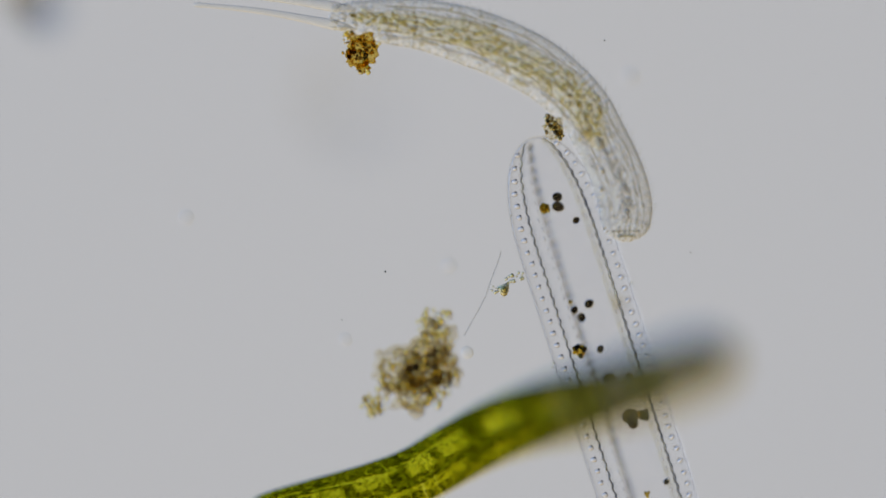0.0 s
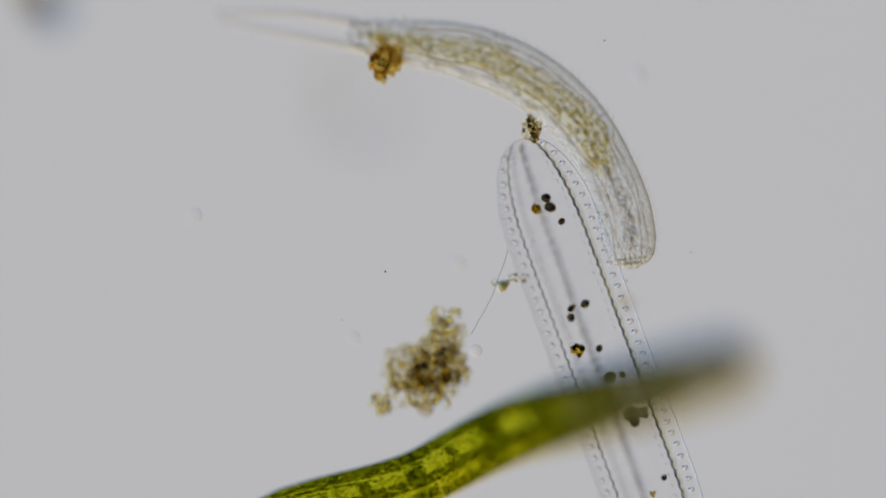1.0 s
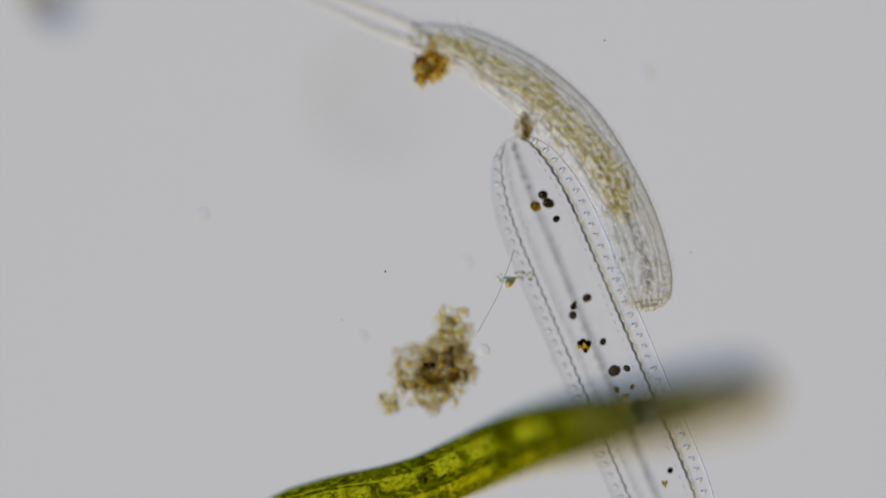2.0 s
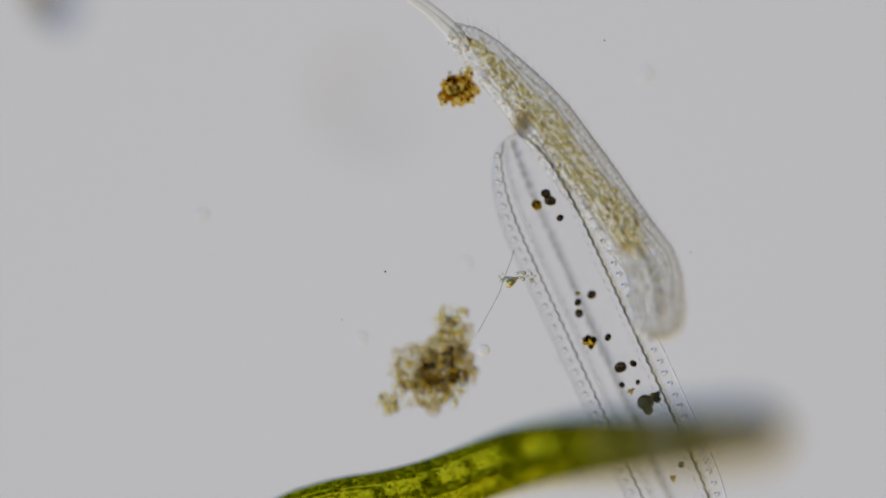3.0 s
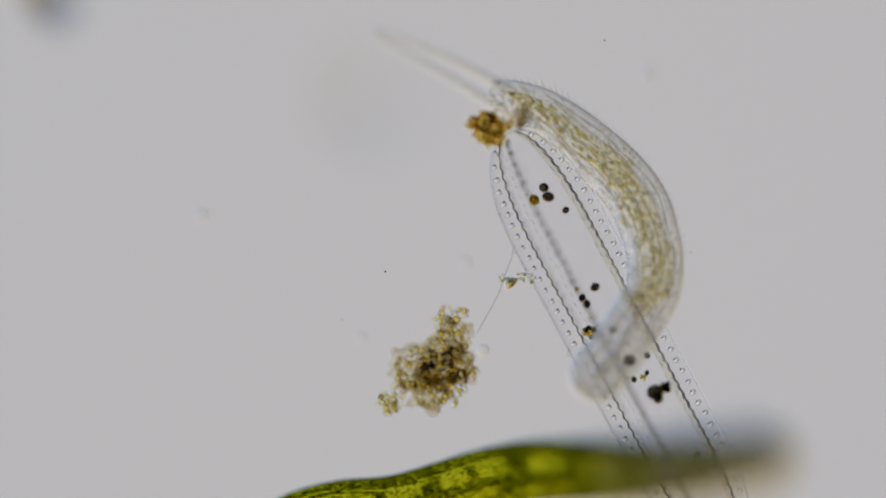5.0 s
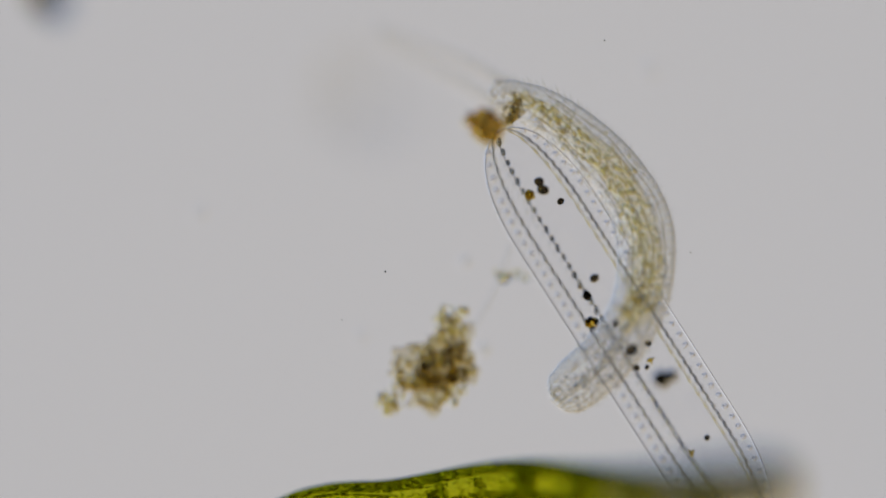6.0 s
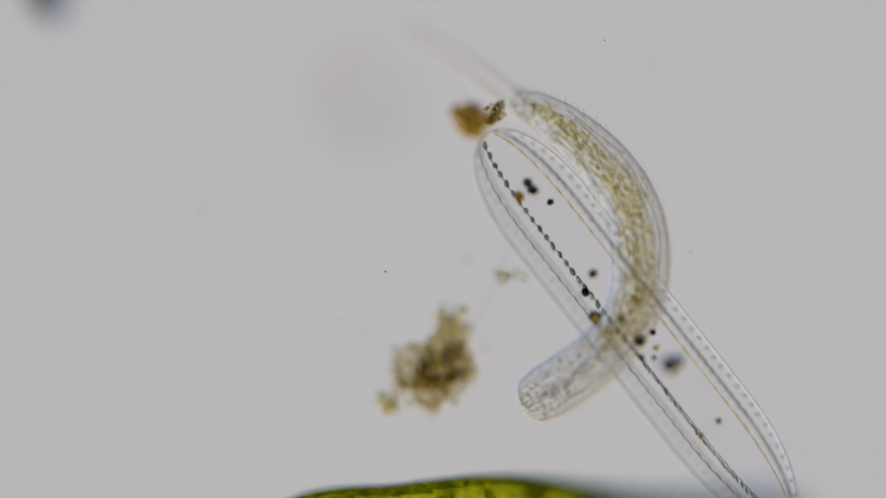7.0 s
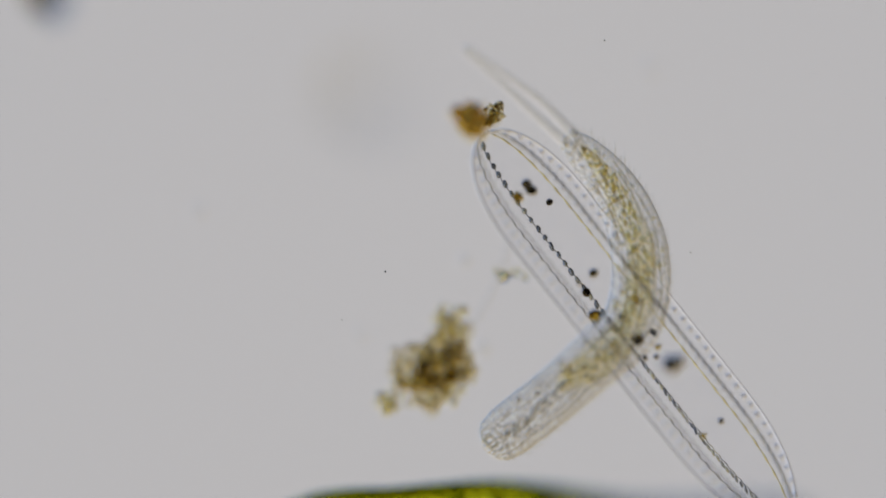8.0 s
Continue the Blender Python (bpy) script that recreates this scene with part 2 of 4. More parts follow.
def pose_along(place, way, spin=0.0):
    x = Vector(way).normalized()
    z = Vector((0, 0, 1))
    y = z.cross(x).normalized()
    z = x.cross(y)
    m = Matrix((x, y, z)).transposed().to_4x4()
    return Matrix.Translation(place) @ m @ Matrix.Rotation(spin, 4, "X")


def plan_row(t, flat, heights):
    """Points of the picture's plan at t as places, with heights spread evenly over them."""
    n = len(flat)
    zs = np.interp(np.linspace(0, 1, n), np.linspace(0, 1, len(heights)), heights)
    return [place_at(t, u, v, z) for (u, v), z in zip(flat, zs)]


# ---- the setting ----
def setting():
    bm = bmesh.new()
    bmesh.ops.create_cube(bm, size=1, matrix=Matrix.Translation((0, 0, -0.30)) @ Matrix.Diagonal((0.9, 0.66, 0.08, 1)))
    bmesh.ops.bevel(bm, geom=bm.edges[:], offset=0.004, segments=2, affect="EDGES")
    glass = part("slide_floor", bm, SLIDE)
    for p in glass.data.polygons:
        p.use_smooth = False
    glass.visible_shadow = False
    tagged(glass, "clear flat glass slide under the water drop", "glass slide", kind="structure")
    # the condenser lens gathers the lamp's light into the objective
    n = 1.5

    def sag(r, f):
        return (-f * (n - 1) + math.sqrt((f * (n - 1)) ** 2 + (n * n - 1) * r * r)) / (n * n - 1)

    rs = [LENS_RIM * (i + 1) / 60 for i in range(60)]
    bm = bmesh.new()
    seg = 96
    rings = []
    top = bm.verts.new((0, 0, LENS_TOP))
    low = bm.verts.new((0, 0, LENS_LOW))
    for r, up in [(r, True) for r in rs] + [(r, False) for r in reversed(rs)]:
        z = LENS_TOP - sag(r, D - LENS_TOP) if up else LENS_LOW + sag(r, LENS_FOCUS)
        rings.append([bm.verts.new((r * math.cos(2 * math.pi * k / seg), r * math.sin(2 * math.pi * k / seg), z)) for k in range(seg)])
    for k in range(seg):
        bm.faces.new((top, rings[0][k], rings[0][(k + 1) % seg]))
        bm.faces.new((low, rings[-1][(k + 1) % seg], rings[-1][k]))
        for r0, r1 in zip(rings, rings[1:]):
            bm.faces.new((r0[k], r1[k], r1[(k + 1) % seg], r0[(k + 1) % seg]))
    bmesh.ops.recalc_face_normals(bm, faces=bm.faces)
    lens = part("condenser_lens", bm, LENS)
    lens.visible_shadow = False
    tagged(lens, "clear round condenser lens between slide and lamp", "lens", kind="structure")
    bm = bmesh.new()
    bmesh.ops.create_circle(bm, cap_ends=True, segments=128, radius=2.3 * OPEN * LAMP_CONE)
    lamp = part("field_lamp", bm, GLOW)
    lamp.location = (0, 0, LENS_LOW - LENS_FOCUS)
    tagged(lamp, "glowing pale grey field lamp below the slide", "lamp", kind="structure")


# ---- the long shell ----
SHELL_KEYS = [(0.0, 944, 244, 72.3, -6), (0.5, 928, 243, 72.0, 6), (1.0, 922, 246, 69.7, 12), (1.5, 912, 244, 68.1, 15), (2.8, 906, 240, 65.5, 13),
              (3.5, 908, 239, 64.9, 12), (4.0, 910, 239, 64.7, 8), (4.5, 907, 236, 63.4, 2), (5.8, 886, 235, 58.6, -6), (6.1, 878, 233, 56.1, -9),
              (6.5, 853, 239, 50.6, -14), (7.0, 857, 239, 51.7, -14), (7.5, 855, 239, 51.7, -14), (8.0, 854, 240, 51.5, -14)]
SHELL_LONG, SHELL_HALF, SHELL_DEEP, SHELL_WALL = 872 * K, 87 * K, 40 * K, 1.6 * K


def shell_half(x):
    """Half width of the shell at x from its upper end."""
    if x < 0.5 * SHELL_LONG:
        q = x / (200 * K)
        return SHELL_HALF * (1.0 if q >= 1 else max(0.0, 1 - (1 - q) ** 2.3) ** 0.47)
    q = (SHELL_LONG - x) / (235 * K)
    return SHELL_HALF * (1.0 if q >= 1 else max(0.0, 1 - (1 - q) ** 2.3) ** 0.62)


def long_shell():
    base = holder("diatom", spot(*SHELL_KEYS[0][1:3]))
    n = 72
    xs = [SHELL_LONG * (0.5 - 0.5 * math.cos(math.pi * i / n)) for i in range(1, n)]
    bm = tube_mesh([(x, shell_half(x), SHELL_DEEP * (shell_half(x) / SHELL_HALF) ** 0.8) for x in xs], 48, True, True)
    part("shell", bm, SHELL, base, "clear glassy silica shell")
    # the hollow inside the wall
    bm = tube_mesh([(SHELL_WALL + x * (1 - 2 * SHELL_WALL / SHELL_LONG), max(shell_half(x) - SHELL_WALL, 0.1 * SHELL_WALL), max(SHELL_DEEP * (shell_half(x) / SHELL_HALF) ** 0.8 - SHELL_WALL, 0.1 * SHELL_WALL)) for x in xs], 48, True, True)
    bmesh.ops.reverse_faces(bm, faces=bm.faces[:])
    inner = bpy.data.meshes.new("hollow")
    bm.to_mesh(inner)
    bm.free()
    both = bmesh.new()
    both.from_mesh(base.children[0].data)
    both.from_mesh(inner)
    both.to_mesh(base.children[0].data)
    both.free()
    for p in base.children[0].data.polygons:
        p.use_smooth = True

    def line(x, f, g):
        h = shell_half(x)
        return Vector((x, f * h, g * SHELL_DEEP * (h / SHELL_HALF) ** 0.8))

    def keel(name, f, g, r, wobble, pitch, start, label, bead=0.35):
        count = int(SHELL_LONG / (2.2 * K))
        sts = []
        for i in range(count + 1):
            x = start + (SHELL_LONG - 2 * start) * i / count
            p = line(x, f, g)
            w = math.sin(2 * math.pi * x / pitch + 0.6 * math.sin(x * 70))
            rr = r * (1 + bead * w)
            sts.append((p.x, rr, rr, p.y + wobble * math.cos(2 * math.pi * x / pitch), p.z))
        part(name, tube_mesh(sts, 8, True, True), GOLDKEEL if g < -0.65 and f > 0 else KEEL, base, label)

    keel("keel", 0.625, 0.36, 2.4 * K, 0.9 * K, 19 * K, 6 * K, "thin dark wavy keel line", 0.15)
    keel("keel", -0.65, 0.38, 1.7 * K, 1.3 * K, 19 * K, 6 * K, "thin dark wavy keel line", 0.15)
    keel("keel", -0.19, -0.97, 1.0 * K, 0.8 * K, 19 * K, 14 * K, "thin line of the dashed keel on the underside", 0.15)
    keel("keel", -0.55, -0.76, 1.1 * K, 1.1 * K, 25 * K, 10 * K, "thin wavy keel on the underside")
    keel("keel", 0.60, -0.70, 1.5 * K, 0.4 * K, 30 * K, 10 * K, "thin yellowish keel on the underside")
    rnd = random.Random(5)

    def piece_mesh(name, material, seed, squash, rough=0.08, sub=1):
        bm = bmesh.new()
        blob(bm, (0, 0, 0), 1.0, random.Random(seed), rough, squash, sub)
        mesh = bpy.data.meshes.new(name)
        bm.to_mesh(mesh)
        bm.free()
        mesh.materials.append(material)
        for p in mesh.polygons:
            p.use_smooth = True
        return mesh

    def piece(name, mesh, at, size, turn=0.0):
        ob = new(name, mesh)
        ob.parent = base
        ob.matrix_local = Matrix.LocRotScale(at, Euler((0, 0, turn)), Vector(size) * K)

    # the thick keel on the underside: a row of dark oblique bars, closer and thinner towards the lower end
    bars = [piece_mesh("keel_bar", GREYKEEL, 30 + k, (1, 1, 1), 0.14, 2) for k in range(4)]
    x = 16 * K
    while x < SHELL_LONG - 24 * K:
        low = x > 0.52 * SHELL_LONG
        size = (7.4, 2.5, 2.4) if low else (7.4 + rnd.uniform(-1.2, 1.2), 4.4, 3.6)
        piece("keel_bar", bars[rnd.randrange(4)], line(x, -0.17 - 0.10 * x / SHELL_LONG + rnd.uniform(-0.008, 0.008), -0.97), [q * rnd.uniform(0.85, 1.12) for q in size], radians((-14 if low else -20) + rnd.uniform(-8, 8)))
        x += (12.5 if low else 19.0) * K * rnd.uniform(0.93, 1.07)
    # small ribs that stand in rows along both margins, each with a dark pore at its inner end
    ribs = [piece_mesh("rib", FIBULA, 3 + k, (1, 1, 1), 0.10, 2) for k in range(3)]
    pore = piece_mesh("pore", PORE, 6, (1, 1, 1), 0.12)
    for side in (0.845, -0.835):
        x = 22 * K
        while x < SHELL_LONG - 20 * K:
            at = line(x, side + rnd.uniform(-0.015, 0.015), 0.25)
            grow = rnd.uniform(0.85, 1.1)
            piece("rib", ribs[rnd.randrange(3)], at, (4.0 * grow, 5.7 * grow, 4.0), math.copysign(0.35, side))
            piece("pore", pore, at + Vector((-3.4 * K, -math.copysign(2.6, side) * K, 3 * K)), (1.5, 2.7, 1.2), math.copysign(0.5, side))
            x += 21.5 * K * rnd.uniform(0.93, 1.07)
    dash = piece_mesh("fine_rib", FIBULA, 4, (1, 1, 1), 0.1)
    for side in (0.50, -0.44):
        x = 40 * K
        while x < SHELL_LONG - 60 * K:
            grow = rnd.uniform(0.7, 1.1)
            piece("fine_rib", dash, line(x, side + rnd.uniform(-0.02, 0.02), 0.5), (4.6 * grow, 2.0 * grow, 2.0))
            x += 17 * K * rnd.uniform(0.9, 1.15)
    for along, across in ((392, -88), (398, -92), (300, 90), (120, -80)):
        bm = bmesh.new()
        blob(bm, (0, 0, 0), rnd.uniform(2.0, 3.6) * K, rnd, 0.25, (1, 0.8, 0.7), 1)
        bit = part("stuck_bit", bm, CRYSTAL, base)
        bit.location = (along * K, across * K, 0)
    tagged(base, "long glassy diatom shell with beaded margins and dark oil drops", "diatom")
    return base


# oil inside the shell: size, material, height, and the plan's u, v at DROP_TIMES
DROP_TIMES = (0.0, 1.0, 1.5, 3.5, 4.5, 6.0, 6.5, 8.0)


def oil_drop(r, material, high, *places, sink=0.024):
    """One drop, or a bunch of small ones, in the shell. It floats with the shell and drifts a little in it."""
    rnd = random.Random(places[0][0] * 7 + r)
    bm = bmesh.new()
    if material is OIL:
        blob(bm, (0, 0, 0), r * K, rnd, 0.05, (1, 0.95, 0.8), 3)
    else:
        for k in range(11 if r > 8 else 5):
            a = 2.4 * k
            far = 0.66 * r * K * (k > 0) * rnd.uniform(0.75, 1.1)
            blob(bm, (far * math.cos(a), far * math.sin(a), rnd.uniform(-0.2, 0.2) * r * K), r * K * rnd.uniform(0.30, 0.52) * (1.35 if k == 0 else 1), rnd, 0.08, (1, 1, 0.7), 2)
    ob = part("oil_drop", bm, material, shell)
    rows = []
    for t, (u, v) in zip(DROP_TIMES, places):
        level = float(np.interp(t, [0, 4.7, 6.1, 8], [0, 0, -sink, -sink]))
        world = Matrix.Translation(place_at(t, u, v, level + (high + 5) * K))
        rows.append((t, shell_pose(t).inverted() @ world))
    oil_rows.append((ob, rows))


def oil_drops():
    oil_drop(9, OIL, 6, (986, 349), (966, 351), (962, 346), (969, 343), (967, 337), (952, 322), (930, 322), (931, 326))
    oil_drop(11, OIL, 9, (987, 366), (973, 367), (972, 361), (975, 356), (974, 353), (959, 336), (939, 335), (939, 337))
    oil_drop(10, AMBER, 6, (963, 369), (948, 370), (948, 365), (949, 364), (949, 358), (935, 345), (915, 347), (915, 349))
    oil_drop(7, OIL, -14, (1020, 390), (994, 392), (986, 388), (996, 386), (1005, 378), (991, 356), (971, 355), (972, 358))
    oil_drop(5, AMBER, 8, (1010, 535), (1016, 543), (1017, 541), (1026, 516), (1025, 513), (1027, 508), (1029, 500), (1025, 503))
    oil_drop(7, OIL, 10, (1016, 549), (1010, 547), (1013, 545), (1025, 535), (1029, 529), (1037, 522), (1034, 513), (1035, 517))
    oil_drop(9, OIL, 12, (1042, 538), (1035, 538), (1037, 530), (1049, 522), (1054, 515), (1051, 492), (1048, 481), (1049, 484))
    oil_drop(8, OIL, -22, (1030, 562), (1011, 562), (1011, 558), (1030, 554), (1040, 543), (1040, 524), (1037, 514), (1038, 518))
    oil_drop(13, BUNCH, 6, (1026, 621), (1023, 620), (1031, 613), (1046, 605), (1048, 595), (1048, 572), (1055, 559), (1054, 560))
    oil_drop(7, OIL, 8, (1062, 618), (1060, 617), (1064, 608), (1078, 597), (1085, 589), (1090, 572), (1100, 560), (1100, 562))
    oil_drop(12, OIL, 8, (1078, 669), (1079, 667), (1083, 659), (1102, 651), (1114, 643), (1118, 618), (1133, 598), (1128, 602))
    oil_drop(7, OIL, -10, (1114, 667), (1102, 664), (1106, 656), (1126, 644), (1144, 636), (1147, 606), (1156, 582), (1155, 588))
    oil_drop(6, OIL, 7, (1080, 700), (1082, 699), (1087, 692), (1104, 683), (1119, 679), (1127, 650), (1138, 628), (1140, 634))
    oil_drop(5, OIL, 8, (1106, 694), (1108, 692), (1114, 686), (1132, 676), (1145, 665), (1145, 649), (1158, 628), (1160, 632))
    oil_drop(7, AMBER, 6, (1096, 712), (1098, 709), (1103, 703), (1121, 692), (1136, 679), (1152, 637), (1163, 611), (1164, 615))
    oil_drop(16, OIL, 9, (1116, 738), (1119, 735), (1126, 725), (1145, 711), (1156, 702), (1169, 669), (1185, 640), (1184, 645), sink=0.006)
    oil_drop(10, OIL, 9, (1120, 750), (1123, 747), (1129, 737), (1149, 723), (1160, 714), (1173, 676), (1188, 648), (1187, 652), sink=0.006)
    oil_drop(11, BUNCH, 6, (1139, 735), (1138, 731), (1144, 721), (1163, 701), (1174, 692), (1187, 664), (1200, 633), (1198, 640), sink=0.006)
    oil_drop(6, OIL, 9, (1179, 853), (1175, 846), (1178, 838), (1212, 823), (1226, 813), (1252, 773), (1275, 738), (1275, 746))
    oil_drop(7, AMBER, 4, (1145, 875), (1155, 875), (1169, 861), (1194, 847), (1206, 838), (1225, 800), (1245, 765), (1244, 772))


SHELL_HIGH = -0.006


def shell_pose(t):
    ts = [k[0] for k in SHELL_KEYS]
    u, v, deg, roll = [float(np.interp(t, ts, [k[i] for k in SHELL_KEYS])) for i in (1, 2, 3, 4)]
    z = float(np.interp(t, [0, 4.7, 6.1, 8], [SHELL_HIGH, SHELL_HIGH, SHELL_HIGH - 0.015, SHELL_HIGH - 0.015]))
    return Matrix.Translation(place_at(t, u, v, z)) @ Matrix.Rotation(-radians(deg), 4, "Z") @ Matrix.Rotation(radians(roll), 4, "X")


def shell_motion(ob):
    walk(ob, [(k[0], shell_pose(k[0])) for k in SHELL_KEYS])
    for drop, rows in oil_rows:
        walk(drop, rows)


# ---- the worm-like animal ----
WORM = {
    0.0: [(585, 28), (640, 35), (700, 40), (755, 45), (850, 72), (930, 108), (985, 145), (1030, 190), (1062, 245), (1088, 300), (1106, 360), (1108, 428)],
    0.5: [(568, 30), (650, 45), (750, 55), (840, 75), (925, 112), (985, 160), (1030, 210), (1065, 270), (1085, 340), (1100, 435)],
    1.0: [(612, 60), (700, 75), (790, 85), (880, 112), (950, 150), (1010, 200), (1055, 260), (1090, 330), (1110, 395), (1120, 476)],
    1.5: [(670, 60), (760, 80), (840, 100), (920, 135), (990, 180), (1045, 240), (1085, 305), (1112, 375), (1128, 440), (1140, 518)],
    2.8: [(790, 50), (850, 90), (905, 140), (960, 200), (1010, 270), (1060, 335), (1105, 400), (1145, 455), (1160, 520), (1163, 592)],
    3.5: [(808, 95), (870, 140), (925, 190), (980, 250), (1035, 315), (1085, 380), (1130, 440), (1158, 500), (1160, 560), (1148, 632)],
    4.0: [(830, 140), (900, 175), (960, 215), (1020, 275), (1075, 335), (1120, 395), (1150, 455), (1155, 520), (1135, 585), (1095, 655)],
    4.5: [(860, 160), (935, 186), (1004, 236), (1066, 290), (1120, 345), (1155, 410), (1160, 475), (1140, 545), (1100, 610), (1052, 685)],
    5.8: [(868, 158), (960, 195), (1034, 251), (1095, 315), (1135, 380), (1148, 450), (1138, 530), (1105, 595), (1060, 650), (990, 710)],
    6.5: [(876, 166), (955, 196), (1030, 251), (1085, 315), (1122, 385), (1133, 460), (1122, 540), (1085, 610), (1028, 662), (950, 722)],
    7.0: [(904, 176), (970, 206), (1040, 260), (1090, 320), (1122, 385), (1133, 460), (1122, 540), (1080, 610), (1008, 668), (920, 722)],
    7.5: [(942, 206), (998, 240), (1053, 285), (1100, 335), (1127, 400), (1135, 470), (1122, 545), (1075, 610), (988, 668), (870, 724)],
    8.0: [(1000, 242), (1050, 288), (1090, 338), (1117, 390), (1132, 450), (1132, 520), (1110, 585), (1060, 630), (978, 702), (857, 796)],
}
WORM_HIGH = {0.0: (0.003, 0.005, 0.003), 0.5: (0.008, 0.004, 0.001), 1.0: (0.013, 0.005, -0.001), 1.5: (0.015, 0.004, -0.004), 2.8: (0.002, 0.002, 0.002, 0.003, 0.007, 0.020),
             3.5: (0.002, 0.002, 0.002, 0.003, 0.010, 0.024), 4.0: (0.002, 0.002, 0.003, 0.005, 0.014, 0.026), 4.5: (0.004, 0.003, 0.003, 0.007, 0.018, 0.026), 5.8: (-0.014, -0.016, -0.016, -0.012, -0.008, -0.014),
             6.5: (-0.025, -0.028, -0.026, -0.021, -0.017, -0.028), 7.0: (-0.025, -0.028, -0.026, -0.021, -0.017, -0.028), 7.5: (-0.025, -0.028, -0.026, -0.021, -0.017, -0.028), 8.0: (-0.025, -0.028, -0.026, -0.021, -0.017, -0.028)}
TOES = {
    0.0: ([(590, 44), (500, 26), (420, 15), (338, 8)], [(590, 12), (500, -1), (420, -9), (340, -16)]),
    0.5: ([(585, 60), (510, 42), (430, 27), (350, 14)], [(575, 22), (490, 12), (410, 8), (345, 8)]),
    1.0: ([(628, 84), (546, 68), (465, 53), (390, 36)], [(618, 40), (540, 26), (460, 22), (385, 25)]),
    1.5: ([(675, 80), (595, 65), (525, 45), (450, 26)], [(675, 44), (600, 25), (520, 15), (440, 10)]),
    2.8: ([(793, 58), (752, 20), (705, -15), (640, -50)], [(798, 48), (760, 12), (712, -22), (648, -60)]),
    3.5: ([(810, 100), (764, 57), (710, 25), (640, 0)], [(814, 90), (768, 48), (708, 14), (640, -9)]),
    4.0: ([(832, 146), (775, 97), (712, 57), (630, 18)], [(840, 134), (783, 84), (716, 46), (632, 8)]),
    4.5: ([(862, 182), (803, 141), (732, 101), (655, 55)], [(880, 150), (830, 124), (762, 86), (684, 56)]),
    5.8: ([(872, 182), (812, 147), (748, 112), (682, 76)], [(886, 150), (832, 118), (762, 90), (692, 65)]),
    6.5: ([(880, 184), (822, 147), (754, 115), (690, 80)], [(896, 156), (842, 122), (772, 90), (702, 60)]),
    7.0: ([(910, 196), (852, 150), (792, 106), (730, 70)], [(926, 178), (862, 126), (802, 86), (742, 55)]),
    7.5: ([(955, 216), (905, 168), (850, 128), (790, 95)], [(970, 192), (925, 145), (870, 110), (800, 78)]),
    8.0: ([(1000, 252), (948, 206), (898, 158), (845, 112)], [(1012, 236), (965, 186), (918, 150), (862, 112)]),
}
TOE_HIGH = {0.0: (0, 0), 0.5: (0.006, 0.016), 1.0: (0.014, 0.030), 1.5: (0.016, 0.036), 2.8: (0.004, 0.0), 3.5: (0, 0), 4.0: (0, 0.0), 4.5: (0.004, 0.02),
            5.8: (0.012, 0.03), 6.5: (0.0, 0.020), 7.0: (-0.006, 0.012), 7.5: (-0.014, 0.002), 8.0: (-0.020, -0.008)}
WORM_LONG, WORM_PIECES, TOE_PIECES = 725 * K, 64, 8


def worm_half(f):
    """Half width of the animal at the fraction f from tail to head."""
    xs = [0, 0.05, 0.12, 0.22, 0.34, 0.5, 0.62, 0.74, 0.86, 0.93, 0.965, 0.985, 1.0]
    ys = [17, 29, 37, 44, 50, 51, 48, 46, 47, 46, 40, 30, 8]
    return float(np.interp(f, xs, ys)) * K


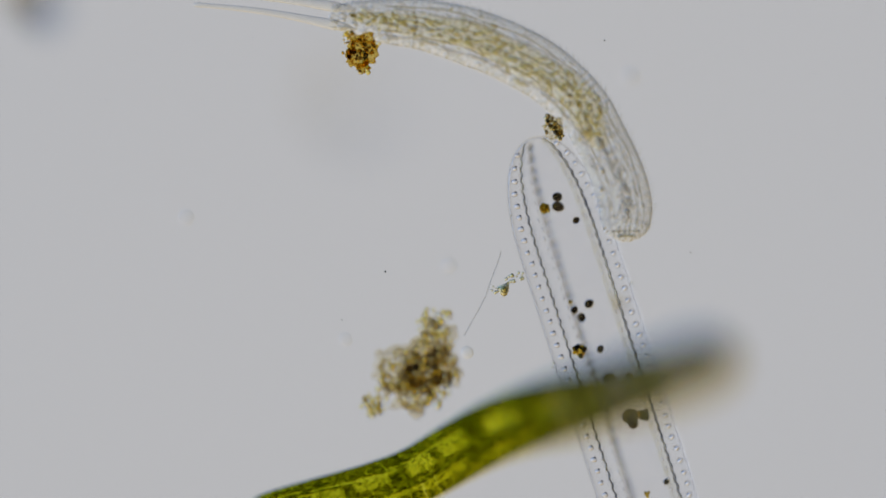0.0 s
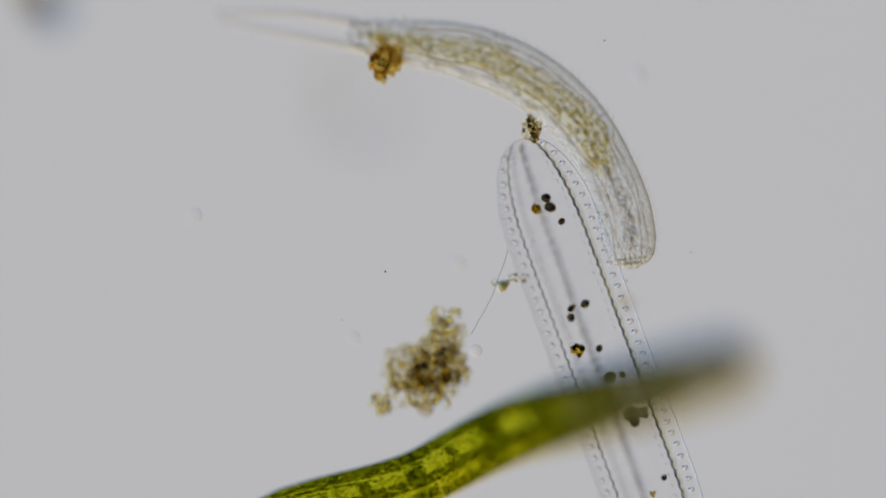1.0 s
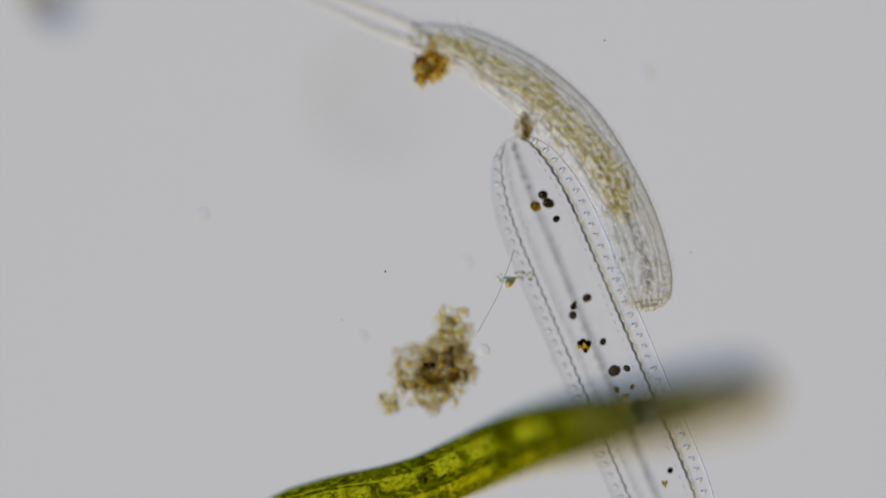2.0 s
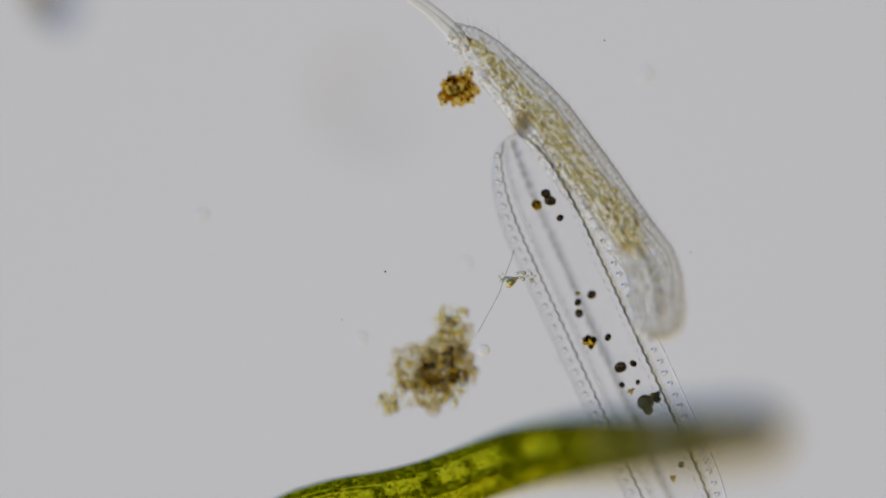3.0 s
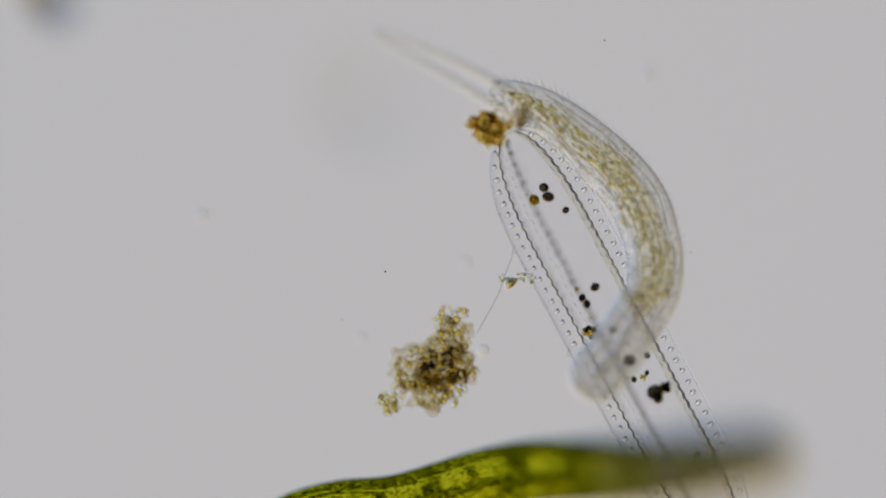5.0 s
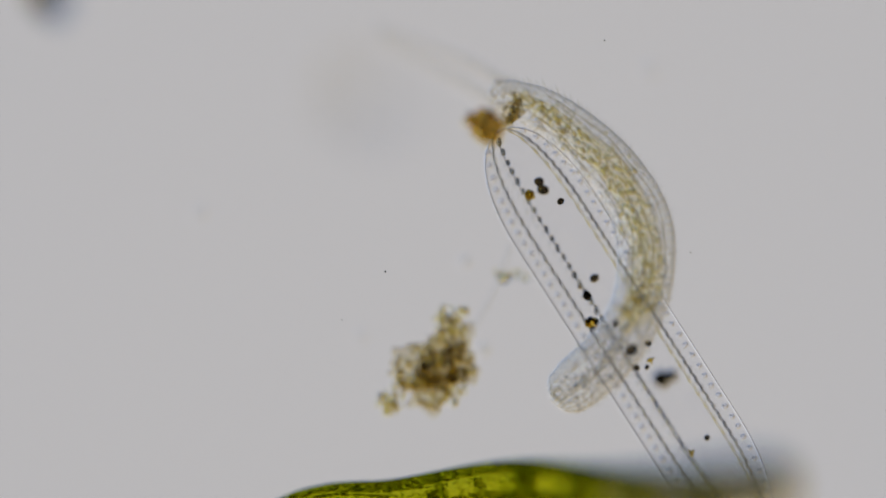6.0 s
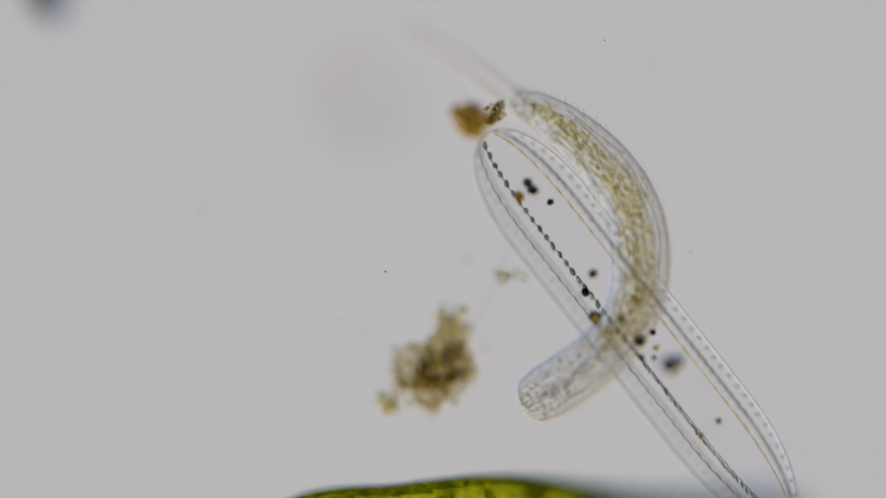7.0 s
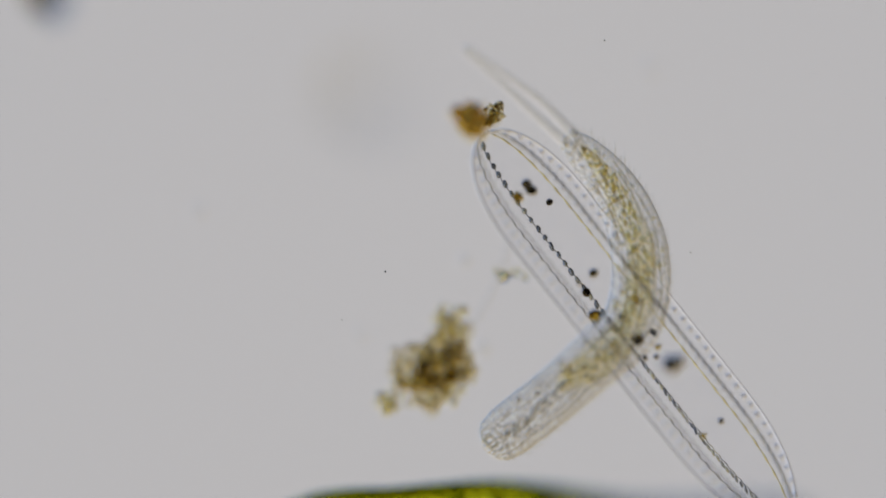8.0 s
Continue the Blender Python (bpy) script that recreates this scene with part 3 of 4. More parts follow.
def worm():
    base = holder("gastrotrich", spot(860, 80))
    long = WORM_LONG / WORM_PIECES
    rnd = random.Random(11)
    segments = []
    for i in range(WORM_PIECES):
        mid = (i + 0.5) * long
        last = i == WORM_PIECES - 1
        sts = []
        for j in range(7):
            x = -long * 0.61 + long * (1.11 if last else 1.22) * j / 6
            f = min(max((mid + x) / WORM_LONG, 0), 1)
            h = worm_half(f)
            sts.append((x, h, h * 0.54))

        def scales(x, a, mid=mid):
            # rows of small overlapping scales
            row = (mid + x) / (7.5 * K)
            col = a * 30 / (2 * math.pi) + 0.5 * (math.floor(row) % 2)
            return 0.035 * (math.sin(2 * math.pi * (row % 1) * 0.5) * abs(math.sin(math.pi * col)))

        seg = part("body_segment", tube_mesh(sts, 60, False, last, scales), SKIN, base)
        keep_rest(seg, mid)
        f = mid / WORM_LONG
        h = worm_half(f)
        # rows of small rounded scales over the upper side
        bm = bmesh.new()
        around = max(int(2 * math.pi * h / (8.2 * K)), 8)
        for row in range(2):
            x = (row - 0.5) * long / 2
            hx = worm_half(min((mid + x) / WORM_LONG, 1))
            for k in range(around):
                a = 2 * math.pi * (k + 0.5 * ((i * 2 + row) % 2)) / around
                if math.sin(a) > 0.2 and (math.cos(a) > -0.4 or mid > 0.7 * WORM_LONG or rnd.random() < 0.6) and hx > 14 * K:
                    blob(bm, (x, hx * math.cos(a), 0.54 * hx * math.sin(a)), 2.7 * K * rnd.uniform(0.8, 1.15), rnd, 0.06, (1.7, 0.95, 0.8))
        tagged(part("scale_coat", bm, SCALE, seg, "small clear scales"), kind="stuff")
        # the gut, a string of food grains, and paler grains in the flesh
        wide = float(np.interp(f, [0, 0.06, 0.2, 0.45, 0.70, 0.76, 0.9, 1.0], [3, 9, 23, 29, 30, 9, 9, 8])) * K
        shift = math.sin(f * 23) * 4 * K
        if 0.04 < f < 0.76:
            sts = []
            for j in range(5):
                x = -long * 0.51 + long * 1.02 * j / 4
                q = (mid + x) / WORM_LONG
                w = float(np.interp(q, [0.04, 0.07, 0.2, 0.45, 0.68, 0.75, 0.78], [3, 10, 21, 27, 29, 16, 3])) * K
                sts.append((x, w, 0.42 * w, math.sin(q * 23) * 4 * K, 0))
            keep_rest(part("gut", tube_mesh(sts, 24), GUT, seg, "yellowish food-filled gut"), mid)
        for name, mat, count, low, high in (("food", MEAL, int(np.interp(f, [0.04, 0.3, 0.5, 0.73], [9, 14, 18, 20])) if 0.04 < f < 0.74 else 0, 1.5, 3.6), ("throat", FLESH, 12 if 0.74 <= f < 0.96 else 0, 2.0, 3.6), ("flesh", FLESH, (9 if f < 0.74 else 13) if f < 0.97 else 5, 2.0, 3.6)):
            if not count:
                continue
            bm = bmesh.new()
            for _ in range(count):
                if name == "flesh":
                    a, rr = rnd.uniform(0, 6.28), h * 0.86 * math.sqrt(rnd.random())
                    y, z = rr * math.cos(a), 0.5 * rr * math.sin(a)
                else:
                    y, z = shift + rnd.gauss(0, 0.52) * wide, 0.2 * h + rnd.gauss(0, 0.06) * wide
                    y = min(max(y, -0.8 * h), 0.8 * h)
                blob(bm, (rnd.uniform(-0.5, 0.5) * long, y, z), rnd.uniform(low, high) * K, rnd, 0.06, (rnd.uniform(1.2, 2.2), 1.0, 0.8), 1)
            inner = part(name, bm, mat, seg, {"food": "yellow grains of food", "throat": "pale throat", "flesh": "pale grainy flesh"}[name])
            tagged(inner, kind="stuff")
        # lengthwise muscle strands in the fore part
        if f > 0.12:
            for k, across in enumerate((-0.66, -0.42, -0.12, 0.22, 0.46, 0.7)):
                sts = []
                for j in range(4):
                    x = -long * 0.52 + long * 1.04 * j / 3
                    q = min((mid + x) / WORM_LONG, 1)
                    hq = worm_half(q)
                    r = (1.6 + 0.5 * math.sin(q * 90 + k)) * K * float(np.interp(q, [0.7, 0.9], [1.0, 0.5]))
                    sts.append((x, r, r, hq * (across + 0.04 * math.sin(q * 37 + 2 * k)), hq * 0.35 * math.cos(3 * k)))
                part("muscle_strand", tube_mesh(sts, 6, True, True), MUSCLE, seg)
        # short fine spines along the back
        for side in (1, -1):
            for k in range(2):
                x = (k - 0.5) * 0.5 * long + rnd.uniform(-0.1, 0.1) * long
                h = worm_half(f)
                size = ((36 if i in (7, 9) and k == 1 else 16) if side > 0 else 5) * K * rnd.uniform(0.7, 1.2)
                bm = tube_mesh([(0, 1.1 * K, 1.1 * K), (size * 0.6, 0.8 * K, 0.8 * K), (size, 0.2 * K, 0.2 * K)], 5, True, True)
                sp = part("spine", bm, TOE, seg)
                sp.matrix_local = Matrix.Translation((x, side * h * 0.97, 0)) @ Matrix.Rotation(side * radians(140 + rnd.uniform(-10, 10)), 4, "Z")
        segments.append(seg)
    # ring of the mouth on the foremost segment
    bm = bmesh.new()
    for r, tube, x in ((24 * K, 1.2 * K, -6 * K), (13 * K, 2.4 * K, 2 * K)):
        grid = [[bm.verts.new((x + tube * math.cos(b), (r + tube * math.sin(b)) * math.cos(a), (r + tube * math.sin(b)) * math.sin(a) * 0.8))
                 for b in [2 * math.pi * q / 8 for q in range(8)]] for a in [2 * math.pi * p / 28 for p in range(28)]]
        for p in range(28):
            for q in range(8):
                bm.faces.new((grid[p][q], grid[(p + 1) % 28][q], grid[(p + 1) % 28][(q + 1) % 8], grid[p][(q + 1) % 8]))
    bmesh.ops.recalc_face_normals(bm, faces=bm.faces)
    mouth = part("mouth", bm, MOUTH, segments[-1], "round mouth ring")
    # the mouth points ahead at first, and is turned up to the viewer later
    ahead = Matrix.Translation((-7 * K, 0, 0))
    turned = Matrix.Translation((-15 * K, -6 * K, 12 * K)) @ Matrix.Rotation(radians(-58), 4, "Y")
    mouth_rows.append((mouth, [(0.0, ahead), (4.5, ahead), (5.8, turned), (8.0, turned)]))
    toes = []
    for side in range(2):
        pieces = []
        lg = 250 * K / TOE_PIECES
        for i in range(TOE_PIECES):
            sts = []
            for j in range(5):
                x = -lg * 0.503 + lg * 1.006 * j / 4 - (40 * K * (4 - j) / 4 if i == 0 else 0)
                q = (i + 0.5 + x / lg) / TOE_PIECES
                r = float(np.interp(q, [-0.16, -0.08, 0, 0.2, 0.6, 0.93, 0.96, 1.0], [2, 7, 10, 7, 5, 4, 5, 3])) * K
                sts.append((x, r, r))
            pieces.append(part("toe_segment", tube_mesh(sts, 16, i == 0, i == TOE_PIECES - 1), TOE, base, "long thin clear toe"))
        toes.append(pieces)
    tagged(base, "clear worm-like gastrotrich with yellowish gut and forked tail", "gastrotrich")
    return base, segments, toes


def worm_motion(base, segments, toes):
    away = base.matrix_basis.inverted()
    rows = [[] for _ in segments]
    for t, flat in WORM.items():
        where, way = curve_at(plan_row(t, flat, WORM_HIGH[t]), WORM_PIECES)
        for r, p, w in zip(rows, where, way):
            r.append((t, away @ pose_along(p, w)))
    for seg, r in zip(segments, rows):
        walk(seg, r)
    for mouth, r in mouth_rows:
        walk(mouth, r)
    for side in range(2):
        rows = [[] for _ in toes[side]]
        for t, both in TOES.items():
            where, way = curve_at(plan_row(t, both[side], TOE_HIGH[t]), TOE_PIECES, 0.0, 250 * K)
            for r, p, w in zip(rows, where, way):
                r.append((t, away @ pose_along(p, w)))
        for seg, r in zip(toes[side], rows):
            walk(seg, r)


# ---- the green thread ----
ALGA = {
    0.0: [(380, 960), (470, 920), (560, 895), (650, 872), (730, 845), (800, 805), (870, 766), (940, 739), (1030, 713), (1130, 682), (1210, 654), (1270, 634)],
    0.5: [(380, 960), (470, 920), (560, 895), (650, 872), (730, 845), (800, 806), (870, 768), (940, 742), (1030, 716), (1130, 686), (1210, 660), (1275, 640)],
    1.0: [(390, 960), (475, 920), (570, 892), (660, 872), (740, 848), (815, 808), (885, 772), (955, 746), (1045, 720), (1145, 690), (1230, 665), (1295, 647)],
    1.5: [(400, 960), (480, 920), (580, 890), (670, 872), (750, 850), (830, 810), (900, 776), (970, 751), (1060, 726), (1160, 698), (1250, 672), (1310, 657)],
    2.8: [(400, 965), (490, 925), (590, 895), (680, 881), (760, 863), (840, 835), (910, 810), (985, 794), (1080, 783), (1180, 774), (1280, 766), (1350, 761)],
    3.5: [(400, 967), (490, 926), (590, 896), (684, 885), (764, 866), (844, 840), (917, 819), (994, 807), (1088, 801), (1188, 794), (1288, 786), (1362, 780)],
    4.5: [(400, 970), (490, 928), (590, 898), (690, 890), (770, 870), (850, 845), (930, 829), (1010, 823), (1100, 823), (1200, 819), (1300, 811), (1380, 803)],
    5.8: [(400, 968), (490, 926), (590, 900), (690, 897), (780, 880), (860, 865), (940, 860), (1020, 868), (1110, 875), (1210, 868), (1310, 850), (1400, 835)],
    6.5: [(400, 972), (490, 931), (590, 907), (690, 904), (780, 895), (870, 888), (950, 893), (1030, 905), (1120, 920), (1220, 925), (1320, 920), (1410, 915)],
    7.2: [(400, 974), (490, 933), (590, 910), (690, 908), (780, 899), (870, 894), (950, 902), (1030, 917), (1120, 938), (1220, 946), (1320, 944), (1410, 940)],
    8.0: [(400, 976), (490, 936), (590, 914), (690, 912), (780, 906), (870, 903), (950, 913), (1030, 931), (1120, 955), (1220, 965), (1320, 965), (1410, 965)],
}
ALGA_SLIDE = {0.0: 0, 0.5: 4, 1.0: 18, 1.5: 26, 2.8: 30, 3.5: 32, 4.5: 33, 5.8: 38, 6.5: 45, 7.2: 54, 8.0: 64}
ALGA_HIGH = (0.012, 0.011, 0.010, 0.009, 0.010, 0.016, 0.027, 0.044, 0.068, 0.090, 0.105, 0.115)
ALGA_SINK = ((0, 4.7, 5.8, 6.5, 8.0), (0, 0, -0.020, -0.030, -0.014))
ALGA_LONG, ALGA_PIECES = 1050 * K, 48


def alga():
    base = holder("green_alga", spot(700, 860))
    long = ALGA_LONG / ALGA_PIECES
    pieces = []
    rnd = random.Random(17)
    # pale oblong sacs: along, across, half length, half width; cross walls: along
    sacs = [(90, 4, 26, 5), (150, 8, 28, 7), (215, 9, 30, 9), (296, 11, 34, 9), (330, -20, 40, 4), (385, 12, 28, 11), (410, -26, 44, 5), (455, 13, 32, 13), (515, -28, 36, 5), (552, 10, 38, 12), (600, -24, 34, 5), (650, 4, 40, 12), (760, 0, 40, 14)]
    streaks = [(rnd.uniform(60, 720), rnd.uniform(-0.85, 0.85), rnd.uniform(30, 80)) for _ in range(14)]
    walls = [205, 352, 505, 640, 760, 880]
    for i in range(ALGA_PIECES):
        mid = (i + 0.5) * long
        sts = []
        for j in range(4):
            x = -long * 0.56 + long * 1.12 * j / 3
            f = min(max((mid + x) / ALGA_LONG, 0), 1)
            r = float(np.interp(f, [0, 0.10, 0.30, 0.50, 0.68, 0.85, 0.95, 0.985, 1.0], [30, 45, 50, 55, 57, 56, 51, 42, 26])) * K
            sts.append((x, r, r))
        # walls go from green through olive to grey towards the far end
        seg = part("cell", tube_mesh(sts, 40, i == 0, i == ALGA_PIECES - 1), GREEN if mid < 0.60 * ALGA_LONG else OLIVE if mid < 0.71 * ALGA_LONG else GREYCELL, base)
        keep_rest(seg, mid)
        # small green bodies pack the cell, but for the pale sacs along its middle
        bm = bmesh.new()
        f = mid / ALGA_LONG
        for _ in range(int(np.interp(f, [0, 0.48, 0.57, 0.75, 0.85, 1.0], [640, 640, 560, 260, 110, 80]))):
            x, a, rr = rnd.uniform(-0.5, 0.5) * long, rnd.uniform(0, 6.28), r * 0.9 * math.sqrt(rnd.uniform(0.05, 1))
            y, z = rr * math.cos(a), 0.35 * rr * math.sin(a) - 0.009 * math.sqrt(max(0.0, 1 - (rr * math.cos(a) / r) ** 2))
            free = False
            for su, sv, sl, sw in sacs:
                if abs((mid + x - su * K) / (sl * K)) ** 4 + abs((y - sv * K) / (1.1 * sw * K)) ** 4 < rnd.uniform(0.6, 1.2) and rnd.random() < 0.85:
                    free = True
            for su, sv, sl in streaks:
                if abs(mid + x - su * K) < sl * K and abs(y - (sv * r + 2 * K * math.sin(40 * (mid + x)))) < 1.8 * K:
                    free = True
            if not free:
                blob(bm, (x, y, z), rnd.uniform(1.2, 2.4) * K, rnd, 0.15, (2.0, 0.85, 0.85))
        if len(bm.verts):
            tagged(part("chloroplast_layer", bm, LEAFGREEN, seg), kind="stuff")
        for su in walls:
            if abs(mid - su * K) < long * 0.5:
                bm = tube_mesh([(su * K - mid - 4 * K, r * 0.9, r * 0.9), (su * K - mid, r * 0.98, r * 0.98), (su * K - mid + 4 * K, r * 0.9, r * 0.9)], 32, True, True)
                part("septum", bm, SEPTUM, seg, "dark green cross wall")
        pieces.append(seg)
    tagged(base, "thick translucent green alga thread with a grey-olive end", "alga")
    return base, pieces


def alga_motion(base, pieces):
    away = base.matrix_basis.inverted()
    rows = [[] for _ in pieces]
    for t, flat in ALGA.items():
        where, way = curve_at(plan_row(t, flat, [z + float(np.interp(t, *ALGA_SINK)) for z in ALGA_HIGH]), ALGA_PIECES, ALGA_SLIDE[t] * K, ALGA_LONG)
        for r, p, w in zip(rows, where, way):
            r.append((t, away @ pose_along(p, w)))
    for seg, r in zip(pieces, rows):
        walk(seg, r)


# ---- crumbs ----
def clump(name, place, lobes, material, seed, label, category="debris", size=(3.0, 7.0), floc=None, core=()):
    """A loose heap of grains. lobes: u, v, radius, grains, in units round the place. Every third grain can be picked out."""
    rnd = random.Random(seed)
    ob = holder(name, spot(*place))
    shapes = []
    for k in range(6):
        bm = bmesh.new()
        blob(bm, (0, 0, 0), 1.0, rnd, 0.07, (1, rnd.uniform(0.7, 1), rnd.uniform(0.6, 0.9)), 2)
        me = bpy.data.meshes.new("grain")
        bm.to_mesh(me)
        bm.free()
        me.materials.append(material)
        for p in me.polygons:
            p.use_smooth = True
        shapes.append(me)
    for u, v, r, count in list(lobes) + list(core):
        inside = (u, v, r, count) in core
        bm = bmesh.new()
        for k in range(count):
            a, q = rnd.uniform(0, 2 * math.pi), rnd.random() ** 0.55
            g = rnd.uniform(*size) * K
            at = Vector(((u + r * q * math.cos(a)) * K, -(v + r * q * math.sin(a)) * K, rnd.uniform(-0.25, 0.25) * r * K * math.sqrt(1 - q * q * 0.9)))
            if not inside and (k % 3 == 0 or count < 10):
                grain = new("grain", shapes[rnd.randrange(6)])
                grain.parent = ob
                grain.matrix_local = Matrix.LocRotScale(at, Euler([rnd.uniform(0, 6.28) for _ in range(3)]), Vector((1, 1, 1)) * g * 1.1)
            else:
                blob(bm, at, g, rnd, 0.16, (1, rnd.uniform(0.7, 1), rnd.uniform(0.6, 0.9)))
        if len(bm.verts):
            tagged(part("grain_mass", bm, DARKGRAIN if inside else material, ob), kind="stuff")
        if floc and not inside and r > (14 if len(lobes) < 8 else 26):
            bm = bmesh.new()
            blob(bm, (0, 0, 0), 1.0, rnd, 0.0, (1, 1, 1), 4)
            for vert in bm.verts:
                d = vert.co.normalized()
                w = 1 + 0.6 * noise.noise(d * 1.8 + Vector((u, v, seed))) + 0.35 * noise.noise(d * 6 + Vector((v, u, seed)))
                vert.co = Vector((u * K, -v * K, 0)) + Vector((d.x, d.y, d.z * 0.4)) * w * 1.08 * r * K
            part("floc", bm, floc, ob, "soft brownish floc")
    return tagged(ob, label, category)


def crumbs():
    made = {}
    made["heap"] = clump("debris_clump", (770, 645, -0.010), [(-30, 8, 38, 105), (15, 0, 40, 105), (45, 5, 27, 56), (-8, 45, 32, 70), (32, -48, 30, 62), (22, -78, 24, 44), (50, -92, 12, 12), (32, 45, 26, 46), (-78, 70, 22, 56), (-56, 40, 20, 16)],
                         GRAIN, 21, "loose clump of brown and yellow grains", "debris", (2.4, 6.2), FLOC, [(-4, 8, 34, 60), (42, 22, 16, 24), (30, -20, 14, 14)])
    made["rust"] = clump("rusty_crumb", (830, 180, 0.0), [(0, 0, 24, 74), (-20, -24, 12, 20), (8, 28, 13, 22), (24, -10, 11, 14), (-20, 2, 12, 22), (6, -22, 10, 12)], RUST, 22, "rust-brown crumb of packed grains beside the animal", "debris", (2.0, 4.6), RUSTFLOC, [(2, 0, 16, 34)])
    made["tip"] = clump("dark_crumb", (935, 215, 0.0), [(0, 0, 8, 13), (0, 2, 16, 22), (8, 15, 9, 12), (-8, -14, 7, 10)], TIPGRAIN, 23, "small dark brown grainy crumb at the shell tip", "debris", (2.5, 5.5), FLOC)
    made["crystal"] = clump("crystal_cluster", (903, 500, 0.0), [(0, 0, 2, 2), (16, -12, 9, 9), (34, -12, 9, 7), (-14, -8, 8, 6)], CRYSTAL, 24, "tiny clear crystals beside the long shell", "crystal", (1.8, 4.0))
    # a flat three-cornered crystal with rounded edges
    bm = bmesh.new()
    corners = [(-12, 9), (13, 10), (8, -4), (-1, -13), (-8, -10), (-9, 0)]
    tops = [bm.verts.new((x * K, y * K, 4 * K)) for x, y in corners]
    lows = [bm.verts.new((x * K, y * K, -4 * K)) for x, y in corners]
    bm.faces.new(tops)
    bm.faces.new(list(reversed(lows)))
    for k in range(6):
        bm.faces.new((tops[k], lows[k], lows[(k + 1) % 6], tops[(k + 1) % 6]))
    bmesh.ops.recalc_face_normals(bm, faces=bm.faces)
    bmesh.ops.bevel(bm, geom=bm.edges[:], offset=2.4 * K, segments=3, affect="EDGES")
    blob(bm, (0, 0, 3 * K), 6.5 * K, random.Random(2), 0.04, (1, 1, 0.7), 2)
    part("crystal", bm, GEM, made["crystal"], "larger clear three-cornered crystal")
    bm = bmesh.new()
    blob(bm, (0, 0, 0), 11 * K, random.Random(4), 0.2, (1, 0.9, 0.6), 2)
    grain = part("amber_grain", bm, AMBER)
    grain.location = spot(1128, 532, -0.03)
    tagged(grain, "small amber grain beside the long shell", "grain")
    path = [(845, 590), (858, 566), (872, 541), (884, 518), (892, 492), (904, 462), (910, 440)]
    base = spot(*path[0])
    bm = bmesh.new()
    rings = []
    for u, v in path:
        c = spot(u, v) - base
        rings.append([bm.verts.new(c + Vector((math.cos(b) * 0.95 * K, math.sin(b) * 0.4 * K, math.sin(b) * 0.9 * K))) for b in [2 * math.pi * k / 6 for k in range(6)]])
    for r0, r1 in zip(rings, rings[1:]):
        for k in range(6):
            bm.faces.new((r0[k], r0[(k + 1) % 6], r1[(k + 1) % 6], r1[k]))
    bmesh.ops.recalc_face_normals(bm, faces=bm.faces)
    made["thread"] = tagged(part("slime_thread", bm, THREAD), "fine pale slime thread between clump and crystals", "thread")
    made["thread"].location = base
    return made


THREAD_KEYS = [(0.0, 822, 594, 0, -0.002), (0.5, 822, 594, 0, -0.002), (1.0, 834, 592, 0, 0.0), (1.5, 846, 588, 0, 0.0), (2.8, 845, 590, 0, 0.0), (4.7, 845, 590, 0, 0.0), (5.8, 842, 588, 0, 0.0), (6.1, 834, 582, 0, -0.006), (8.0, 833, 582, 0, -0.006)]
RUST_KEYS = [(0.0, 638, 92, 0, 0.0), (0.5, 645, 103, 10, 0.002), (1.0, 680, 107, 25, 0.008), (1.5, 730, 106, 35, 0.012), (2.8, 798, 148, 60, 0.008), (3.5, 830, 180, 85, 0.003),
             (4.0, 836, 200, 95, 0.005), (4.5, 857, 220, 110, 0.008), (5.8, 866, 226, 118, -0.002), (6.1, 852, 219, 120, -0.004), (6.5, 832, 217, 124, -0.006), (7.0, 831, 211, 125, -0.006), (8.0, 833, 211, 125, -0.006)]
TIP_KEYS = [(0.0, 980, 224, 0, 0.0), (0.5, 957, 225, 10, 0.0), (1.0, 942, 226, 20, 0.0), (1.5, 933, 225, 25, -0.002), (2.8, 930, 213, 45, -0.018), (3.5, 936, 214, 50, -0.020), (4.0, 940, 212, 50, -0.018),
            (4.5, 935, 206, 52, -0.016), (5.8, 916, 200, 56, -0.02), (6.1, 903, 194, 58, -0.024), (6.5, 870, 199, 65, -0.026), (7.0, 876, 199, 65, -0.026), (8.0, 874, 201, 65, -0.026)]
CRYSTAL_KEYS = [(0.0, 892, 513, -20, 0.0), (0.5, 880, 509, -10, 0.004), (1.0, 890, 506, 0, 0.006), (1.5, 901, 500, 4, 0.006), (2.8, 903, 499, 8, 0.0), (4.7, 904, 501, 10, 0.0), (5.8, 900, 497, 14, -0.026), (6.1, 893, 490, 20, -0.044), (8.0, 894, 489, 20, -0.045)]


def crumb_motion(ob, keys):
    rows = []
    for t, u, v, turn, z in keys:
        rows.append((t, Matrix.Translation(place_at(t, u, v, z)) @ Matrix.Rotation(-radians(turn), 4, "Z")))
    walk(ob, rows)


